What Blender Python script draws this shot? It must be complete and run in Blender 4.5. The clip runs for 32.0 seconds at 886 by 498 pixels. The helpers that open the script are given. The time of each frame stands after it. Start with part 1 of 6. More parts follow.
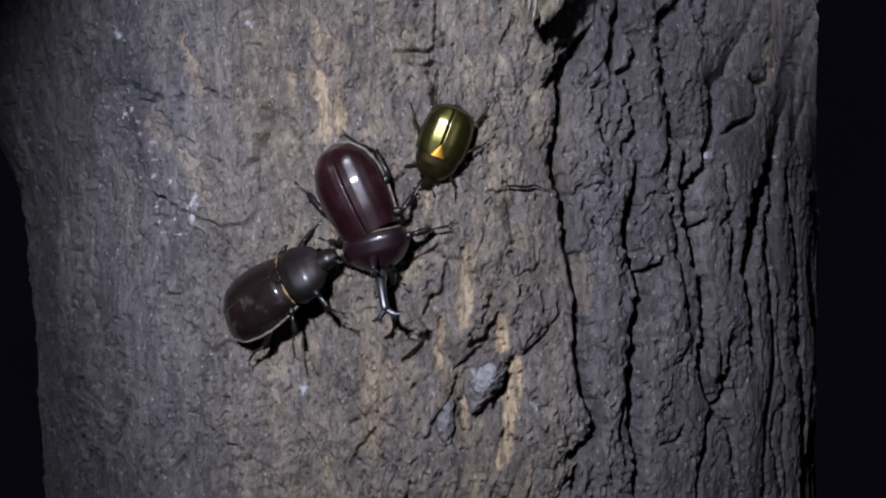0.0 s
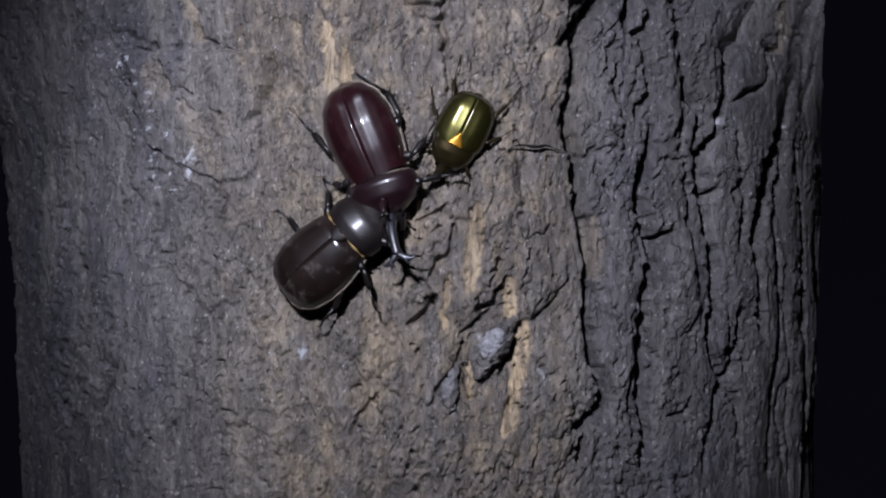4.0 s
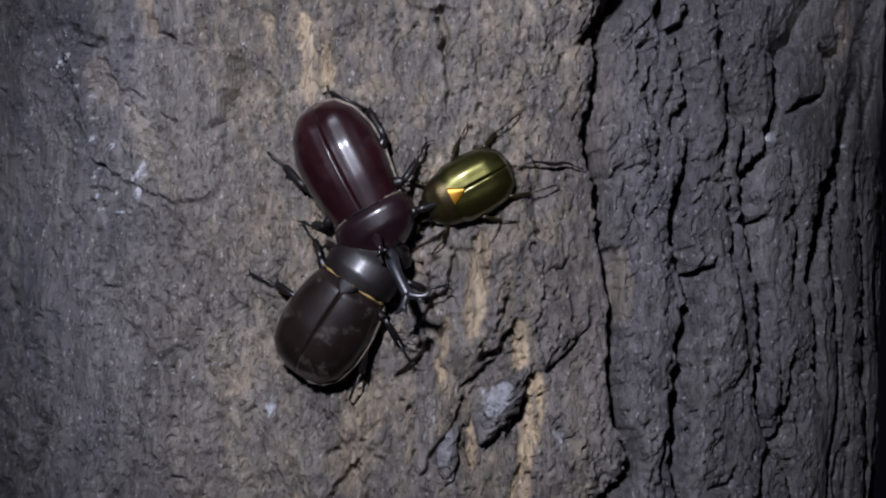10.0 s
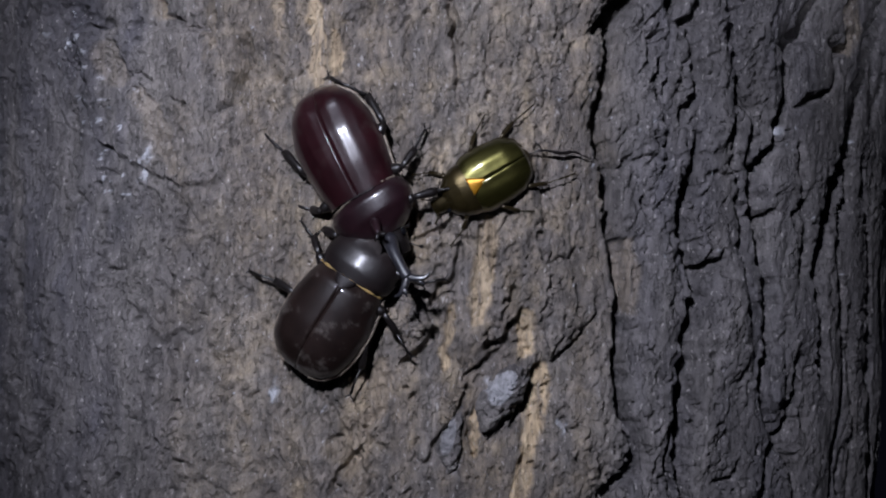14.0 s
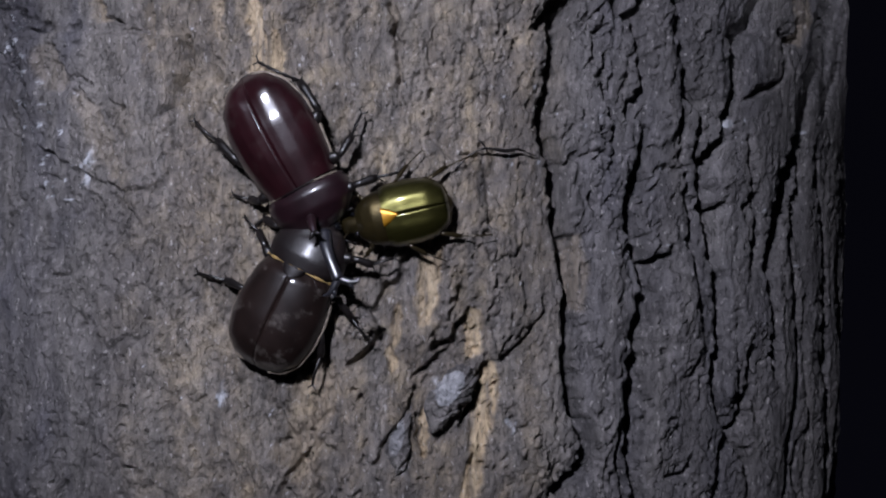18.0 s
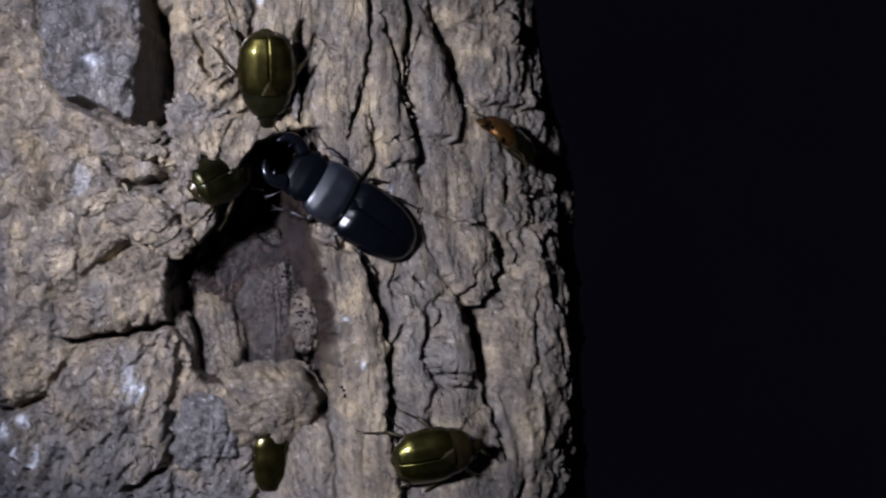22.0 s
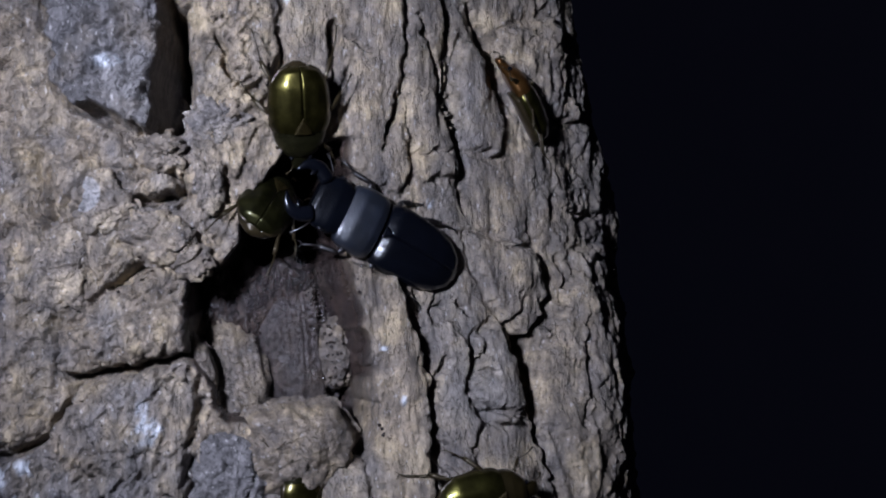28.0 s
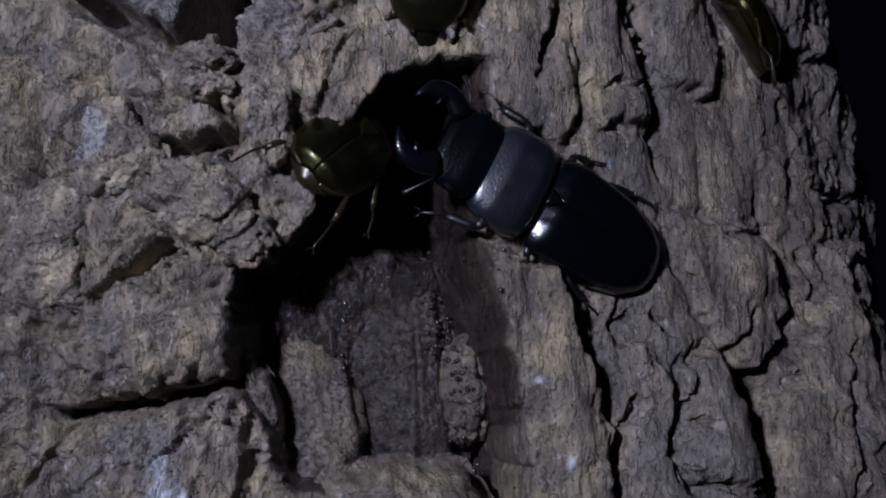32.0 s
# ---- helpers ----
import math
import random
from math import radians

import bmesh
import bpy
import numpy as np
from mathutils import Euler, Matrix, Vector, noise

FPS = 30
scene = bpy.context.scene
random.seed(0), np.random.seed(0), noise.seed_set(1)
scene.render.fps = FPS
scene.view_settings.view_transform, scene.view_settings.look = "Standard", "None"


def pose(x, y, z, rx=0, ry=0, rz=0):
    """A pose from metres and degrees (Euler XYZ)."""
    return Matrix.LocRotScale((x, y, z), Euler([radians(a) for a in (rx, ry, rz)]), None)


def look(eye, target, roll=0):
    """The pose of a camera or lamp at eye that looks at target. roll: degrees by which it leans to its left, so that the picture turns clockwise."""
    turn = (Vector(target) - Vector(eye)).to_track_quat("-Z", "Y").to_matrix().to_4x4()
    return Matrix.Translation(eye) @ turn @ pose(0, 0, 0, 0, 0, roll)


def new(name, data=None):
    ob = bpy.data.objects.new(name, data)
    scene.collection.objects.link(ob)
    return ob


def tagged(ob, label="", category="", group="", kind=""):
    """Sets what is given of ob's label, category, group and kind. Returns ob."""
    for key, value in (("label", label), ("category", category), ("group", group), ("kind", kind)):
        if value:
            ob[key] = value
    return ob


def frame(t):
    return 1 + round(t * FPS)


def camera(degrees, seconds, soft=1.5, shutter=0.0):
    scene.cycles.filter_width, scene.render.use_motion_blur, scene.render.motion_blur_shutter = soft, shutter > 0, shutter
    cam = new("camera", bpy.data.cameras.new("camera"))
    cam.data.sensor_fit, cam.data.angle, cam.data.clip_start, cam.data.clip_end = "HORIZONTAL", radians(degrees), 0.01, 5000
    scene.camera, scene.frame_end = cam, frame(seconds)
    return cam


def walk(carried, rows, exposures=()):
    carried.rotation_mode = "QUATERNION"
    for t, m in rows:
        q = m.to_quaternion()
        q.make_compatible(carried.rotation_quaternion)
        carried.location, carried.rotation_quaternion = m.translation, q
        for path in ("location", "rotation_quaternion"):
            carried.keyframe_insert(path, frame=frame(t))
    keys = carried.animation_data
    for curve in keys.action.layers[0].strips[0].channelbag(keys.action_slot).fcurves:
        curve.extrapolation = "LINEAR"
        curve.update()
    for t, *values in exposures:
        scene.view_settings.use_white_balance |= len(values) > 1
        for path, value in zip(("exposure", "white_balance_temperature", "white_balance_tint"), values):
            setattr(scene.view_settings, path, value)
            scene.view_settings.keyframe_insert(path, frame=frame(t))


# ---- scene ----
from mathutils import bvhtree

PATH = [
    (0, (0.00000, -0.40259, 0.00172), (-0.00431, -0.10302, -0.01374), -1.69),
    (0.5, (0.00366, -0.40466, 0.00486), (-0.00157, -0.10524, -0.01303), -1.97),
    (1, (0.00117, -0.40519, 0.00270), (-0.00347, -0.10566, -0.01348), -1.94),
    (1.5, (-0.00109, -0.40137, 0.00011), (-0.00452, -0.10177, -0.01511), -1.94),
    (2, (-0.00612, -0.39619, -0.00315), (-0.00655, -0.09662, -0.01923), -1.62),
    (2.5, (-0.01020, -0.39366, -0.00909), (-0.00757, -0.09398, -0.02262), -1.22),
    (3, (-0.01230, -0.39284, -0.00833), (-0.00778, -0.09329, -0.02415), -0.85),
    (3.5, (-0.01553, -0.39390, -0.01088), (-0.00785, -0.09432, -0.02473), -0.65),
    (5.5, (-0.00859, -0.39002, -0.01003), (0.00037, -0.09058, -0.02597), -0.38),
    (6, (-0.00612, -0.39042, -0.00910), (0.00335, -0.09099, -0.02495), -0.56),
    (6.5, (0.00272, -0.38992, -0.00784), (0.00938, -0.09035, -0.02263), -1.05),
    (7, (0.00372, -0.38783, -0.00627), (0.00859, -0.08828, -0.02186), -1.53),
    (7.5, (-0.00241, -0.37839, -0.01267), (0.00229, -0.07861, -0.02326), -1.09),
    (8, (-0.00860, -0.36521, -0.01528), (-0.00372, -0.06544, -0.02595), -0.58),
    (8.5, (-0.01538, -0.35366, -0.01814), (-0.00880, -0.05386, -0.02692), -0.15),
    (9, (-0.01663, -0.34694, -0.01484), (-0.00986, -0.04716, -0.02410), 0.24),
    (9.5, (-0.01343, -0.34586, -0.01375), (-0.00669, -0.04600, -0.02000), 0.10),
    (10, (-0.01103, -0.34548, -0.01296), (-0.00462, -0.04557, -0.01679), 0.02),
    (10.5, (-0.01080, -0.34605, -0.01197), (-0.00378, -0.04614, -0.01446), 0.22),
    (11, (-0.01282, -0.34654, -0.01286), (-0.00479, -0.04665, -0.01288), 0.22),
    (11.5, (-0.01628, -0.34681, -0.01450), (-0.00804, -0.04692, -0.01505), 0.68),
    (12, (-0.01828, -0.34619, -0.01556), (-0.00988, -0.04631, -0.01647), 1.00),
    (12.5, (-0.01801, -0.34497, -0.01702), (-0.00971, -0.04508, -0.01835), 1.13),
    (13, (-0.01653, -0.34498, -0.01748), (-0.00880, -0.04509, -0.01968), 1.15),
    (13.5, (-0.01521, -0.34494, -0.01730), (-0.00776, -0.04504, -0.01989), 1.03),
    (14, (-0.01257, -0.34489, -0.01622), (-0.00597, -0.04498, -0.01960), 0.98),
    (14.5, (-0.00948, -0.34362, -0.01710), (-0.00304, -0.04369, -0.01933), 0.83),
    (15, (-0.00785, -0.34250, -0.01686), (-0.00041, -0.04261, -0.01994), 0.77),
    (15.5, (-0.00323, -0.34201, -0.01625), (0.00416, -0.04211, -0.01924), 0.59),
    (17.5, (0.00312, -0.34163, -0.01338), (0.01135, -0.04183, -0.02030), -0.33),
    (18, (-0.00143, -0.34345, -0.01271), (0.00674, -0.04366, -0.02044), -0.02),
    (18.5, (-0.00185, -0.34509, -0.01064), (0.00533, -0.04531, -0.01932), 0.03),
    (19, (0.00036, -0.34474, -0.00872), (0.00686, -0.04492, -0.01692), -0.17),
    (19.5, (0.01096, -0.34794, -0.00040), (0.01511, -0.04813, -0.01001), 0.02),
    (20, (0.02020, -0.35401, -0.00050), (0.02254, -0.05413, -0.00863), 0.07),
    (20.2, (0.01855, -0.35304, 0.01234), (0.03159, -0.05338, 0.00667), 1.85),
    (20.3, (0.02364, -0.34921, 0.01869), (0.03860, -0.04968, 0.01081), 2.97),
    (20.5, (0.04797, -0.33795, 0.03433), (0.05751, -0.03835, 0.02209), 1.61),
    (20.8, (0.09396, -0.31184, 0.06229), (0.08678, -0.01214, 0.05097), -0.03),
    (21, (0.11771, -0.30150, 0.08045), (0.09759, -0.00222, 0.07522), -1.63),
    (21.2, (0.14215, -0.29087, 0.09212), (0.10633, 0.00675, 0.10393), -2.07),
    (21.5, (0.18252, -0.27349, 0.11798), (0.11118, 0.01740, 0.13504), -1.39),
    (22, (0.24364, -0.25543, 0.17081), (0.08859, 0.00074, 0.15238), -0.05),
    (22.5, (0.23461, -0.24622, 0.16926), (0.06626, 0.00195, 0.16077), -0.89),
    (23, (0.22821, -0.24011, 0.16621), (0.05423, 0.00426, 0.16288), -0.27),
    (23.5, (0.22723, -0.23517, 0.16521), (0.05178, 0.00812, 0.16005), 0.57),
    (24, (0.22930, -0.23303, 0.16609), (0.05463, 0.01067, 0.15606), 0.90),
    (24.5, (0.23150, -0.24105, 0.16572), (0.05861, 0.00407, 0.16037), 1.48),
    (25, (0.23420, -0.24452, 0.16510), (0.06063, 0.00016, 0.16369), 1.63),
    (25.5, (0.23380, -0.24630, 0.16283), (0.06073, -0.00126, 0.16171), 1.44),
    (26, (0.23400, -0.24446, 0.16236), (0.06763, 0.00518, 0.16242), 1.44),
    (26.5, (0.23356, -0.24029, 0.16193), (0.06652, 0.00889, 0.15919), 1.18),
    (28.5, (0.21618, -0.24271, 0.15983), (0.06708, 0.01761, 0.15974), -1.17),
    (29, (0.21266, -0.24296, 0.15517), (0.05712, 0.01353, 0.15967), -1.59),
    (29.5, (0.20660, -0.23813, 0.15088), (0.04719, 0.01586, 0.15965), -1.54),
    (30, (0.20127, -0.23352, 0.14735), (0.03870, 0.01843, 0.15677), -1.22),
    (30.5, (0.19334, -0.21373, 0.14533), (0.02288, 0.03289, 0.15628), -0.90),
    (31, (0.18334, -0.19527, 0.14622), (0.00558, 0.04574, 0.16396), -0.87),
    (31.5, (0.17779, -0.18158, 0.14668), (-0.00466, 0.05540, 0.17031), -0.67),
    (32, (0.17512, -0.17730, 0.14635), (-0.00985, 0.05776, 0.16940), -0.52),
]
cam = camera(46.0, 32.0, soft=2.0, shutter=0.3)
walk(cam, [(t, look(eye, target, roll)) for t, eye, target, roll in PATH],
     exposures=[(0, -0.03, 6200, 11.5), (6, -0.06, 6200, 11.5), (10, -0.22, 6200, 11.5), (14, -0.24, 6180, 11), (15, -0.25, 6080, 8.5), (18, -0.24, 6200, 11.5), (20, -0.28, 6220, 12),
                (21, 0.04, 6150, 13), (22, -0.1, 6080, 13), (23, 0.0, 6080, 9.5), (24, 0.0, 5900, 9), (25, -0.02, 5650, 8), (26.5, -0.08, 5680, 9.5),
                (29, -0.35, 5640, 12.5), (30, -0.75, 5620, 14), (32, -1.12, 5600, 15.5)])

# ---- night, and two fixed lamps standing in for one carried torch ----
night = bpy.data.worlds.new("night")
scene.world = night
night.use_nodes = True
night.node_tree.nodes["Background"].inputs[0].default_value = (0.26, 0.22, 0.36, 1)
night.node_tree.nodes["Background"].inputs[1].default_value = 0.03


def torch(name, eye, target, watts, cone, blend):
    lamp = bpy.data.lights.new(name, "SPOT")
    lamp.energy, lamp.spot_size, lamp.spot_blend = watts, radians(cone), blend
    lamp.shadow_soft_size, lamp.color = 0.011, (0.92, 0.934, 1.08)
    ob = new(name, lamp)
    ob.matrix_world = look(eye, target)
    return ob


torch("torch_light", (-0.085, -0.405, 0.130), (-0.019, -0.11, -0.009), 7.9, 52, 1.0)
# added second lamp, where the one torch would be later on
torch("torch_light", (0.150, -0.285, 0.216), (0.093, -0.06, 0.160), 5.3, 60, 1.0)


# ---- materials ----
class Mat:
    """A node material with short calls."""

    def __init__(self, name):
        self.mat = bpy.data.materials.new(name)
        self.mat.use_nodes = True
        self.nodes, self.links = self.mat.node_tree.nodes, self.mat.node_tree.links
        self.bsdf = self.nodes["Principled BSDF"]
        self.at = self.nodes.new("ShaderNodeTexCoord").outputs["Object"]

    def put(self, socket, value):
        if hasattr(value, "is_output"):
            self.links.new(value, socket)
        else:
            socket.default_value = value

    def set(self, **values):
        for key, value in values.items():
            self.put(self.bsdf.inputs[key.replace("_", " ")], value)
        return self

    def stretch(self, x, y, z):
        n = self.nodes.new("ShaderNodeVectorMath")
        n.operation = "MULTIPLY"
        self.links.new(self.at, n.inputs[0])
        n.inputs[1].default_value = (x, y, z)
        return n.outputs[0]

    def noise(self, scale, detail=4.0, rough=0.6, vector=None):
        n = self.nodes.new("ShaderNodeTexNoise")
        n.inputs["Scale"].default_value, n.inputs["Detail"].default_value, n.inputs["Roughness"].default_value = scale, detail, rough
        self.links.new(vector or self.at, n.inputs["Vector"])
        return n.outputs["Fac"]

    def ramp(self, fac, *stops):
        n = self.nodes.new("ShaderNodeValToRGB")
        while len(n.color_ramp.elements) < len(stops):
            n.color_ramp.elements.new(0.5)
        for e, (at, c) in zip(n.color_ramp.elements, stops):
            e.position, e.color = at, (*c, 1) if isinstance(c, tuple) else (c, c, c, 1)
        self.links.new(fac, n.inputs[0])
        return n.outputs[0]

    def mix(self, fac, a, b, kind="MIX"):
        n = self.nodes.new("ShaderNodeMix")
        n.data_type, n.blend_type = "RGBA", kind
        for socket, v in ((n.inputs[0], fac), (n.inputs[6], a), (n.inputs[7], b)):
            self.put(socket, v)
        return n.outputs[2]

    def math(self, op, a, b):
        n = self.nodes.new("ShaderNodeMath")
        n.operation = op
        self.put(n.inputs[0], a)
        self.put(n.inputs[1], b)
        return n.outputs[0]

    def attribute(self, name):
        n = self.nodes.new("ShaderNodeAttribute")
        n.attribute_name = name
        return n.outputs["Fac"]

    def bump(self, height, strength, distance):
        n = self.nodes.new("ShaderNodeBump")
        n.inputs["Strength"].default_value, n.inputs["Distance"].default_value = strength, distance
        self.links.new(height, n.inputs["Height"])
        self.links.new(n.outputs[0], self.bsdf.inputs["Normal"])
        return self


def bark_material():
    m = Mat("bark")
    grain = m.noise(560, 5, 0.66, m.stretch(1, 1, 0.32))
    sand = m.noise(2300, 3, 0.6)
    blotch = m.noise(30, 4, 0.6, m.stretch(1, 1, 0.5))
    patch = m.noise(150, 5, 0.68, m.stretch(1, 1, 0.22))
    fleck_glints = m.noise(1150, 2, 0.5, m.stretch(1, 1, 0.5))
    fibres = m.noise(700, 4, 0.6, m.stretch(1, 1, 0.06))
    speckle = m.mix(1.0, m.ramp(grain, (0.32, 0.66), (0.5, 0.98), (0.70, 1.45)), m.ramp(sand, (0.3, 0.82), (0.5, 1.0), (0.7, 1.23)), "MULTIPLY")
    speckle = m.mix(1.0, speckle, m.ramp(patch, (0.30, 0.72), (0.5, 1.0), (0.70, 1.30)), "MULTIPLY")
    grey = m.ramp(blotch, (0.3, (0.078, 0.071, 0.071)), (0.50, (0.113, 0.103, 0.099)), (0.70, (0.160, 0.146, 0.134)))
    grey = m.mix(1.0, grey, speckle, "MULTIPLY")
    earthy = m.ramp(m.noise(130, 4, 0.65), (0.32, (0.088, 0.071, 0.057)), (0.5, (0.182, 0.143, 0.100)), (0.68, (0.345, 0.268, 0.162)))
    earthy = m.mix(1.0, earthy, speckle, "MULTIPLY")
    colour = m.mix(m.attribute("earth"), grey, earthy)
    colour = m.mix(m.attribute("dark_tone"), colour, m.mix(1.0, colour, (0.59, 0.61, 0.72, 1), "MULTIPLY"))
    wood = m.ramp(fibres, (0.3, (0.27, 0.20, 0.125)), (0.5, (0.47, 0.36, 0.225)), (0.7, (0.64, 0.51, 0.34)))
    wood = m.mix(1.0, wood, m.ramp(patch, (0.30, 0.5), (0.5, 1.0), (0.70, 1.2)), "MULTIPLY")
    colour = m.mix(m.attribute("wood"), colour, wood)
    colour = m.mix(m.math("MULTIPLY", m.attribute("lichen"), 0.95), colour, m.ramp(grain, (0.3, (0.26, 0.27, 0.29)), (0.6, (0.56, 0.57, 0.60))))
    # pale fibre flecks, and sparkling glints painted in with the same colour
    colour = m.mix(m.math("MULTIPLY", m.ramp(fleck_glints, (0.64, 0.0), (0.72, 1.0)), 0.42), colour, (0.50, 0.47, 0.45, 1))
    # sap wetness, with the hollow's shade painted in as a much darker colour
    wet_shade = m.attribute("wet_shade")
    colour = m.mix(wet_shade, colour, m.mix(1.0, colour, (0.15, 0.125, 0.14, 1), "MULTIPLY"))
    m.set(Base_Color=colour, Roughness=m.math("SUBTRACT", 0.74, m.math("MULTIPLY", wet_shade, 0.48)), Specular_IOR_Level=0.45)
    flakes = m.ramp(m.noise(330, 5, 0.7, m.stretch(1, 1, 0.4)), (0.40, 0.0), (0.44, 0.45), (0.55, 0.55), (0.59, 1.0))
    relief = m.math("ADD", m.math("MULTIPLY", grain, 0.42), m.math("MULTIPLY", sand, 0.28))
    m.bump(m.math("ADD", relief, m.math("MULTIPLY", flakes, 0.75)), 1.0, 0.0011)
    return m.mat


def chitin(name, base, rough, spread=0.35, metal=0.0, scale=160, pits=0.25, spec=0.5, coat=0.0, dust=0.0, streaks=1.0, gloss=0.08):
    """Insect shell: cloudy colour, fine pits, and dust lying on it in patches."""
    m = Mat(name)
    cloud = m.noise(scale, 4, 0.6, m.stretch(1, streaks, 1))
    fine = m.noise(2600, 2, 0.5)
    c = m.mix(1.0, (*base, 1), m.ramp(cloud, (0.3, 1 - spread), (0.7, 1 + spread)), "MULTIPLY")
    grime = m.math("MULTIPLY", m.ramp(m.noise(125, 5, 0.7), (0.56, 0.0), (0.70, 1.0)), dust)
    c = m.mix(grime, c, (0.13, 0.115, 0.10, 1))
    m.set(Base_Color=c, Metallic=metal, Specular_IOR_Level=spec, Coat_Weight=m.math("MULTIPLY", m.math("SUBTRACT", 1.0, grime), coat), Coat_Roughness=gloss,
          Roughness=m.math("ADD", m.math("ADD", rough - 0.06, m.math("MULTIPLY", grime, 0.4)), m.math("MULTIPLY", m.noise(420, 3, 0.6), 0.14)))
    return m.bump(fine, pits, 0.00012).mat


BARK = bark_material()
RED_SHELL = chitin("red_brown_shell", (0.0145, 0.0034, 0.0048), 0.34, spec=0.3, coat=0.9, dust=0.10, gloss=0.12)
RED_BACK = chitin("dark_red_shell", (0.013, 0.0048, 0.0068), 0.33, coat=0.5, dust=0.12)
BROWN_SHELL = chitin("matt_brown_shell", (0.0105, 0.0062, 0.0052), 0.44, 0.4, pits=0.4, spec=0.16, coat=0.7, dust=0.5, gloss=0.09)
BROWN_BACK = chitin("dark_brown_shell", (0.0095, 0.0068, 0.0068), 0.42, 0.4, pits=0.6, spec=0.25, coat=0.25, dust=0.15, gloss=0.22)
BLACK = chitin("black_leg", (0.0065, 0.005, 0.0048), 0.36)
GOLD = chitin("gold_green_shell", (0.082, 0.076, 0.020), 0.33, 0.45, 0.9, 260, 0.2, coat=1.0, streaks=0.25, gloss=0.13)
GOLD_BACK = chitin("olive_gold_shell", (0.042, 0.031, 0.011), 0.36, 0.4, 0.8, 240, 0.3, coat=0.8)
ORANGE = chitin("orange_shield", (0.40, 0.19, 0.012), 0.36, 0.2, 0.6, 240, 0.2, coat=0.4)
GREEN_LEG = chitin("bronze_leg", (0.030, 0.022, 0.010), 0.30, 0.3, 0.5, 240, 0.2)
JET = chitin("jet_black_shell", (0.0016, 0.0019, 0.0032), 0.21, 0.3, pits=0.3, spec=0.45)
JET_MATT = chitin("satin_black_shell", (0.0052, 0.0066, 0.0105), 0.36, 0.6, pits=0.6, spec=1.0, dust=0.06, coat=0.9, gloss=0.30)
JET_HEAD = chitin("dull_black_shell", (0.0012, 0.0015, 0.0026), 0.30, 0.5, pits=0.5, spec=0.16)
HORN = chitin("polished_black_horn", (0.010, 0.010, 0.014), 0.42, spec=1.0, coat=0.6, gloss=0.2)
SHIELD = chitin("dull_red_black_shell", (0.0065, 0.0028, 0.0036), 0.55, spec=0.25)
HAIR = chitin("golden_fringe", (0.26, 0.17, 0.06), 0.6, 0.6)
# dust on wing edges, and the highlight painted along the horned thorax
RIM = chitin("dust_and_glint_rim", (0.13, 0.105, 0.080), 0.6, 0.7, scale=500)
EYE = chitin("dark_eye", (0.004, 0.004, 0.005), 0.08, 0.1)
BRONZE = chitin("dark_bronze_shell", (0.056, 0.048, 0.012), 0.33, 0.6, 0.95, 240, 0.25, coat=0.35)
DARK_GOLD = chitin("dark_gold_shell", (0.066, 0.060, 0.015), 0.30, 0.5, 0.95, 240, 0.25, coat=0.5)
# darker copy of the bronze shell, for the chafer that sits in shadow
SHADED_BRONZE = chitin("shaded_bronze_shell", (0.024, 0.023, 0.007), 0.36, 0.7, 0.9, 240, 0.3, coat=0.3, gloss=0.12)
BRONZE_BACK = chitin("dark_bronze_thorax", (0.026, 0.024, 0.010), 0.28, 0.4, 0.8, 240, 0.3)
BRONZE_SHIELD = chitin("bronze_shield", (0.040, 0.030, 0.010), 0.28, 0.3, 0.8, 240, 0.2)
COPPER_BACK = chitin("coppery_thorax", (0.115, 0.054, 0.015), 0.30, 0.4, 0.8, 240, 0.3)


# ---- the trunk: a stout oak bole, its bark worked in relief ----
def ease(x):
    x = np.clip(x, 0, 1)
    return x * x * (3 - 2 * x)


LOW = ((-180, -110, -68, -50, -39, -25, -12, 0, 12, 20, 30, 40, 50, 70, 79, 90, 105, 116, 130, 180),
       (0.14, 0.150, 0.153, 0.141, 0.128, 0.114, 0.1095, 0.108, 0.1085, 0.110, 0.115, 0.1195, 0.124, 0.130, 0.128, 0.125, 0.121, 0.117, 0.117, 0.14))
HIGH = ((-180, -110, -50, -25, 0, 20, 30, 45, 60, 75, 85, 92, 100, 108, 116, 130, 180),
        (0.13, 0.132, 0.130, 0.126, 0.122, 0.119, 0.114, 0.112, 0.110, 0.1105, 0.117, 0.1195, 0.1195, 0.118, 0.1145, 0.114, 0.13))


def girth(th, z):
    """The smooth radius at an angle (degrees, 0 to the front, rising to the right) and a height."""
    k = ease((z - 0.055) / 0.08)
    r = np.interp(th, *LOW) * (1 - k) + np.interp(th, *HIGH) * k
    r = r + 0.016 * ease((z + 0.005) / 0.05) * ease((-50 - th) / 25) * ease((th + 150) / 40) * (1 - 0.8 * k)
    r = r - 0.018 * ease((z - 0.165) / 0.08) * ease((th - 82) / 25) * ease((190 - th) / 50)
    r = r + 0.009 * np.exp(-(((z - 0.112) / 0.037) ** 2)) * ease((th - 48) / 30) * ease((110 - th) / 24)
    r = r + 0.0018 * ease((z - 0.03) / 0.04) * ease((0.165 - z) / 0.04) * ease((th - 58) / 24) * ease((130 - th) / 25)
    return r + 0.05 * ease((-0.45 - z) / 0.45)


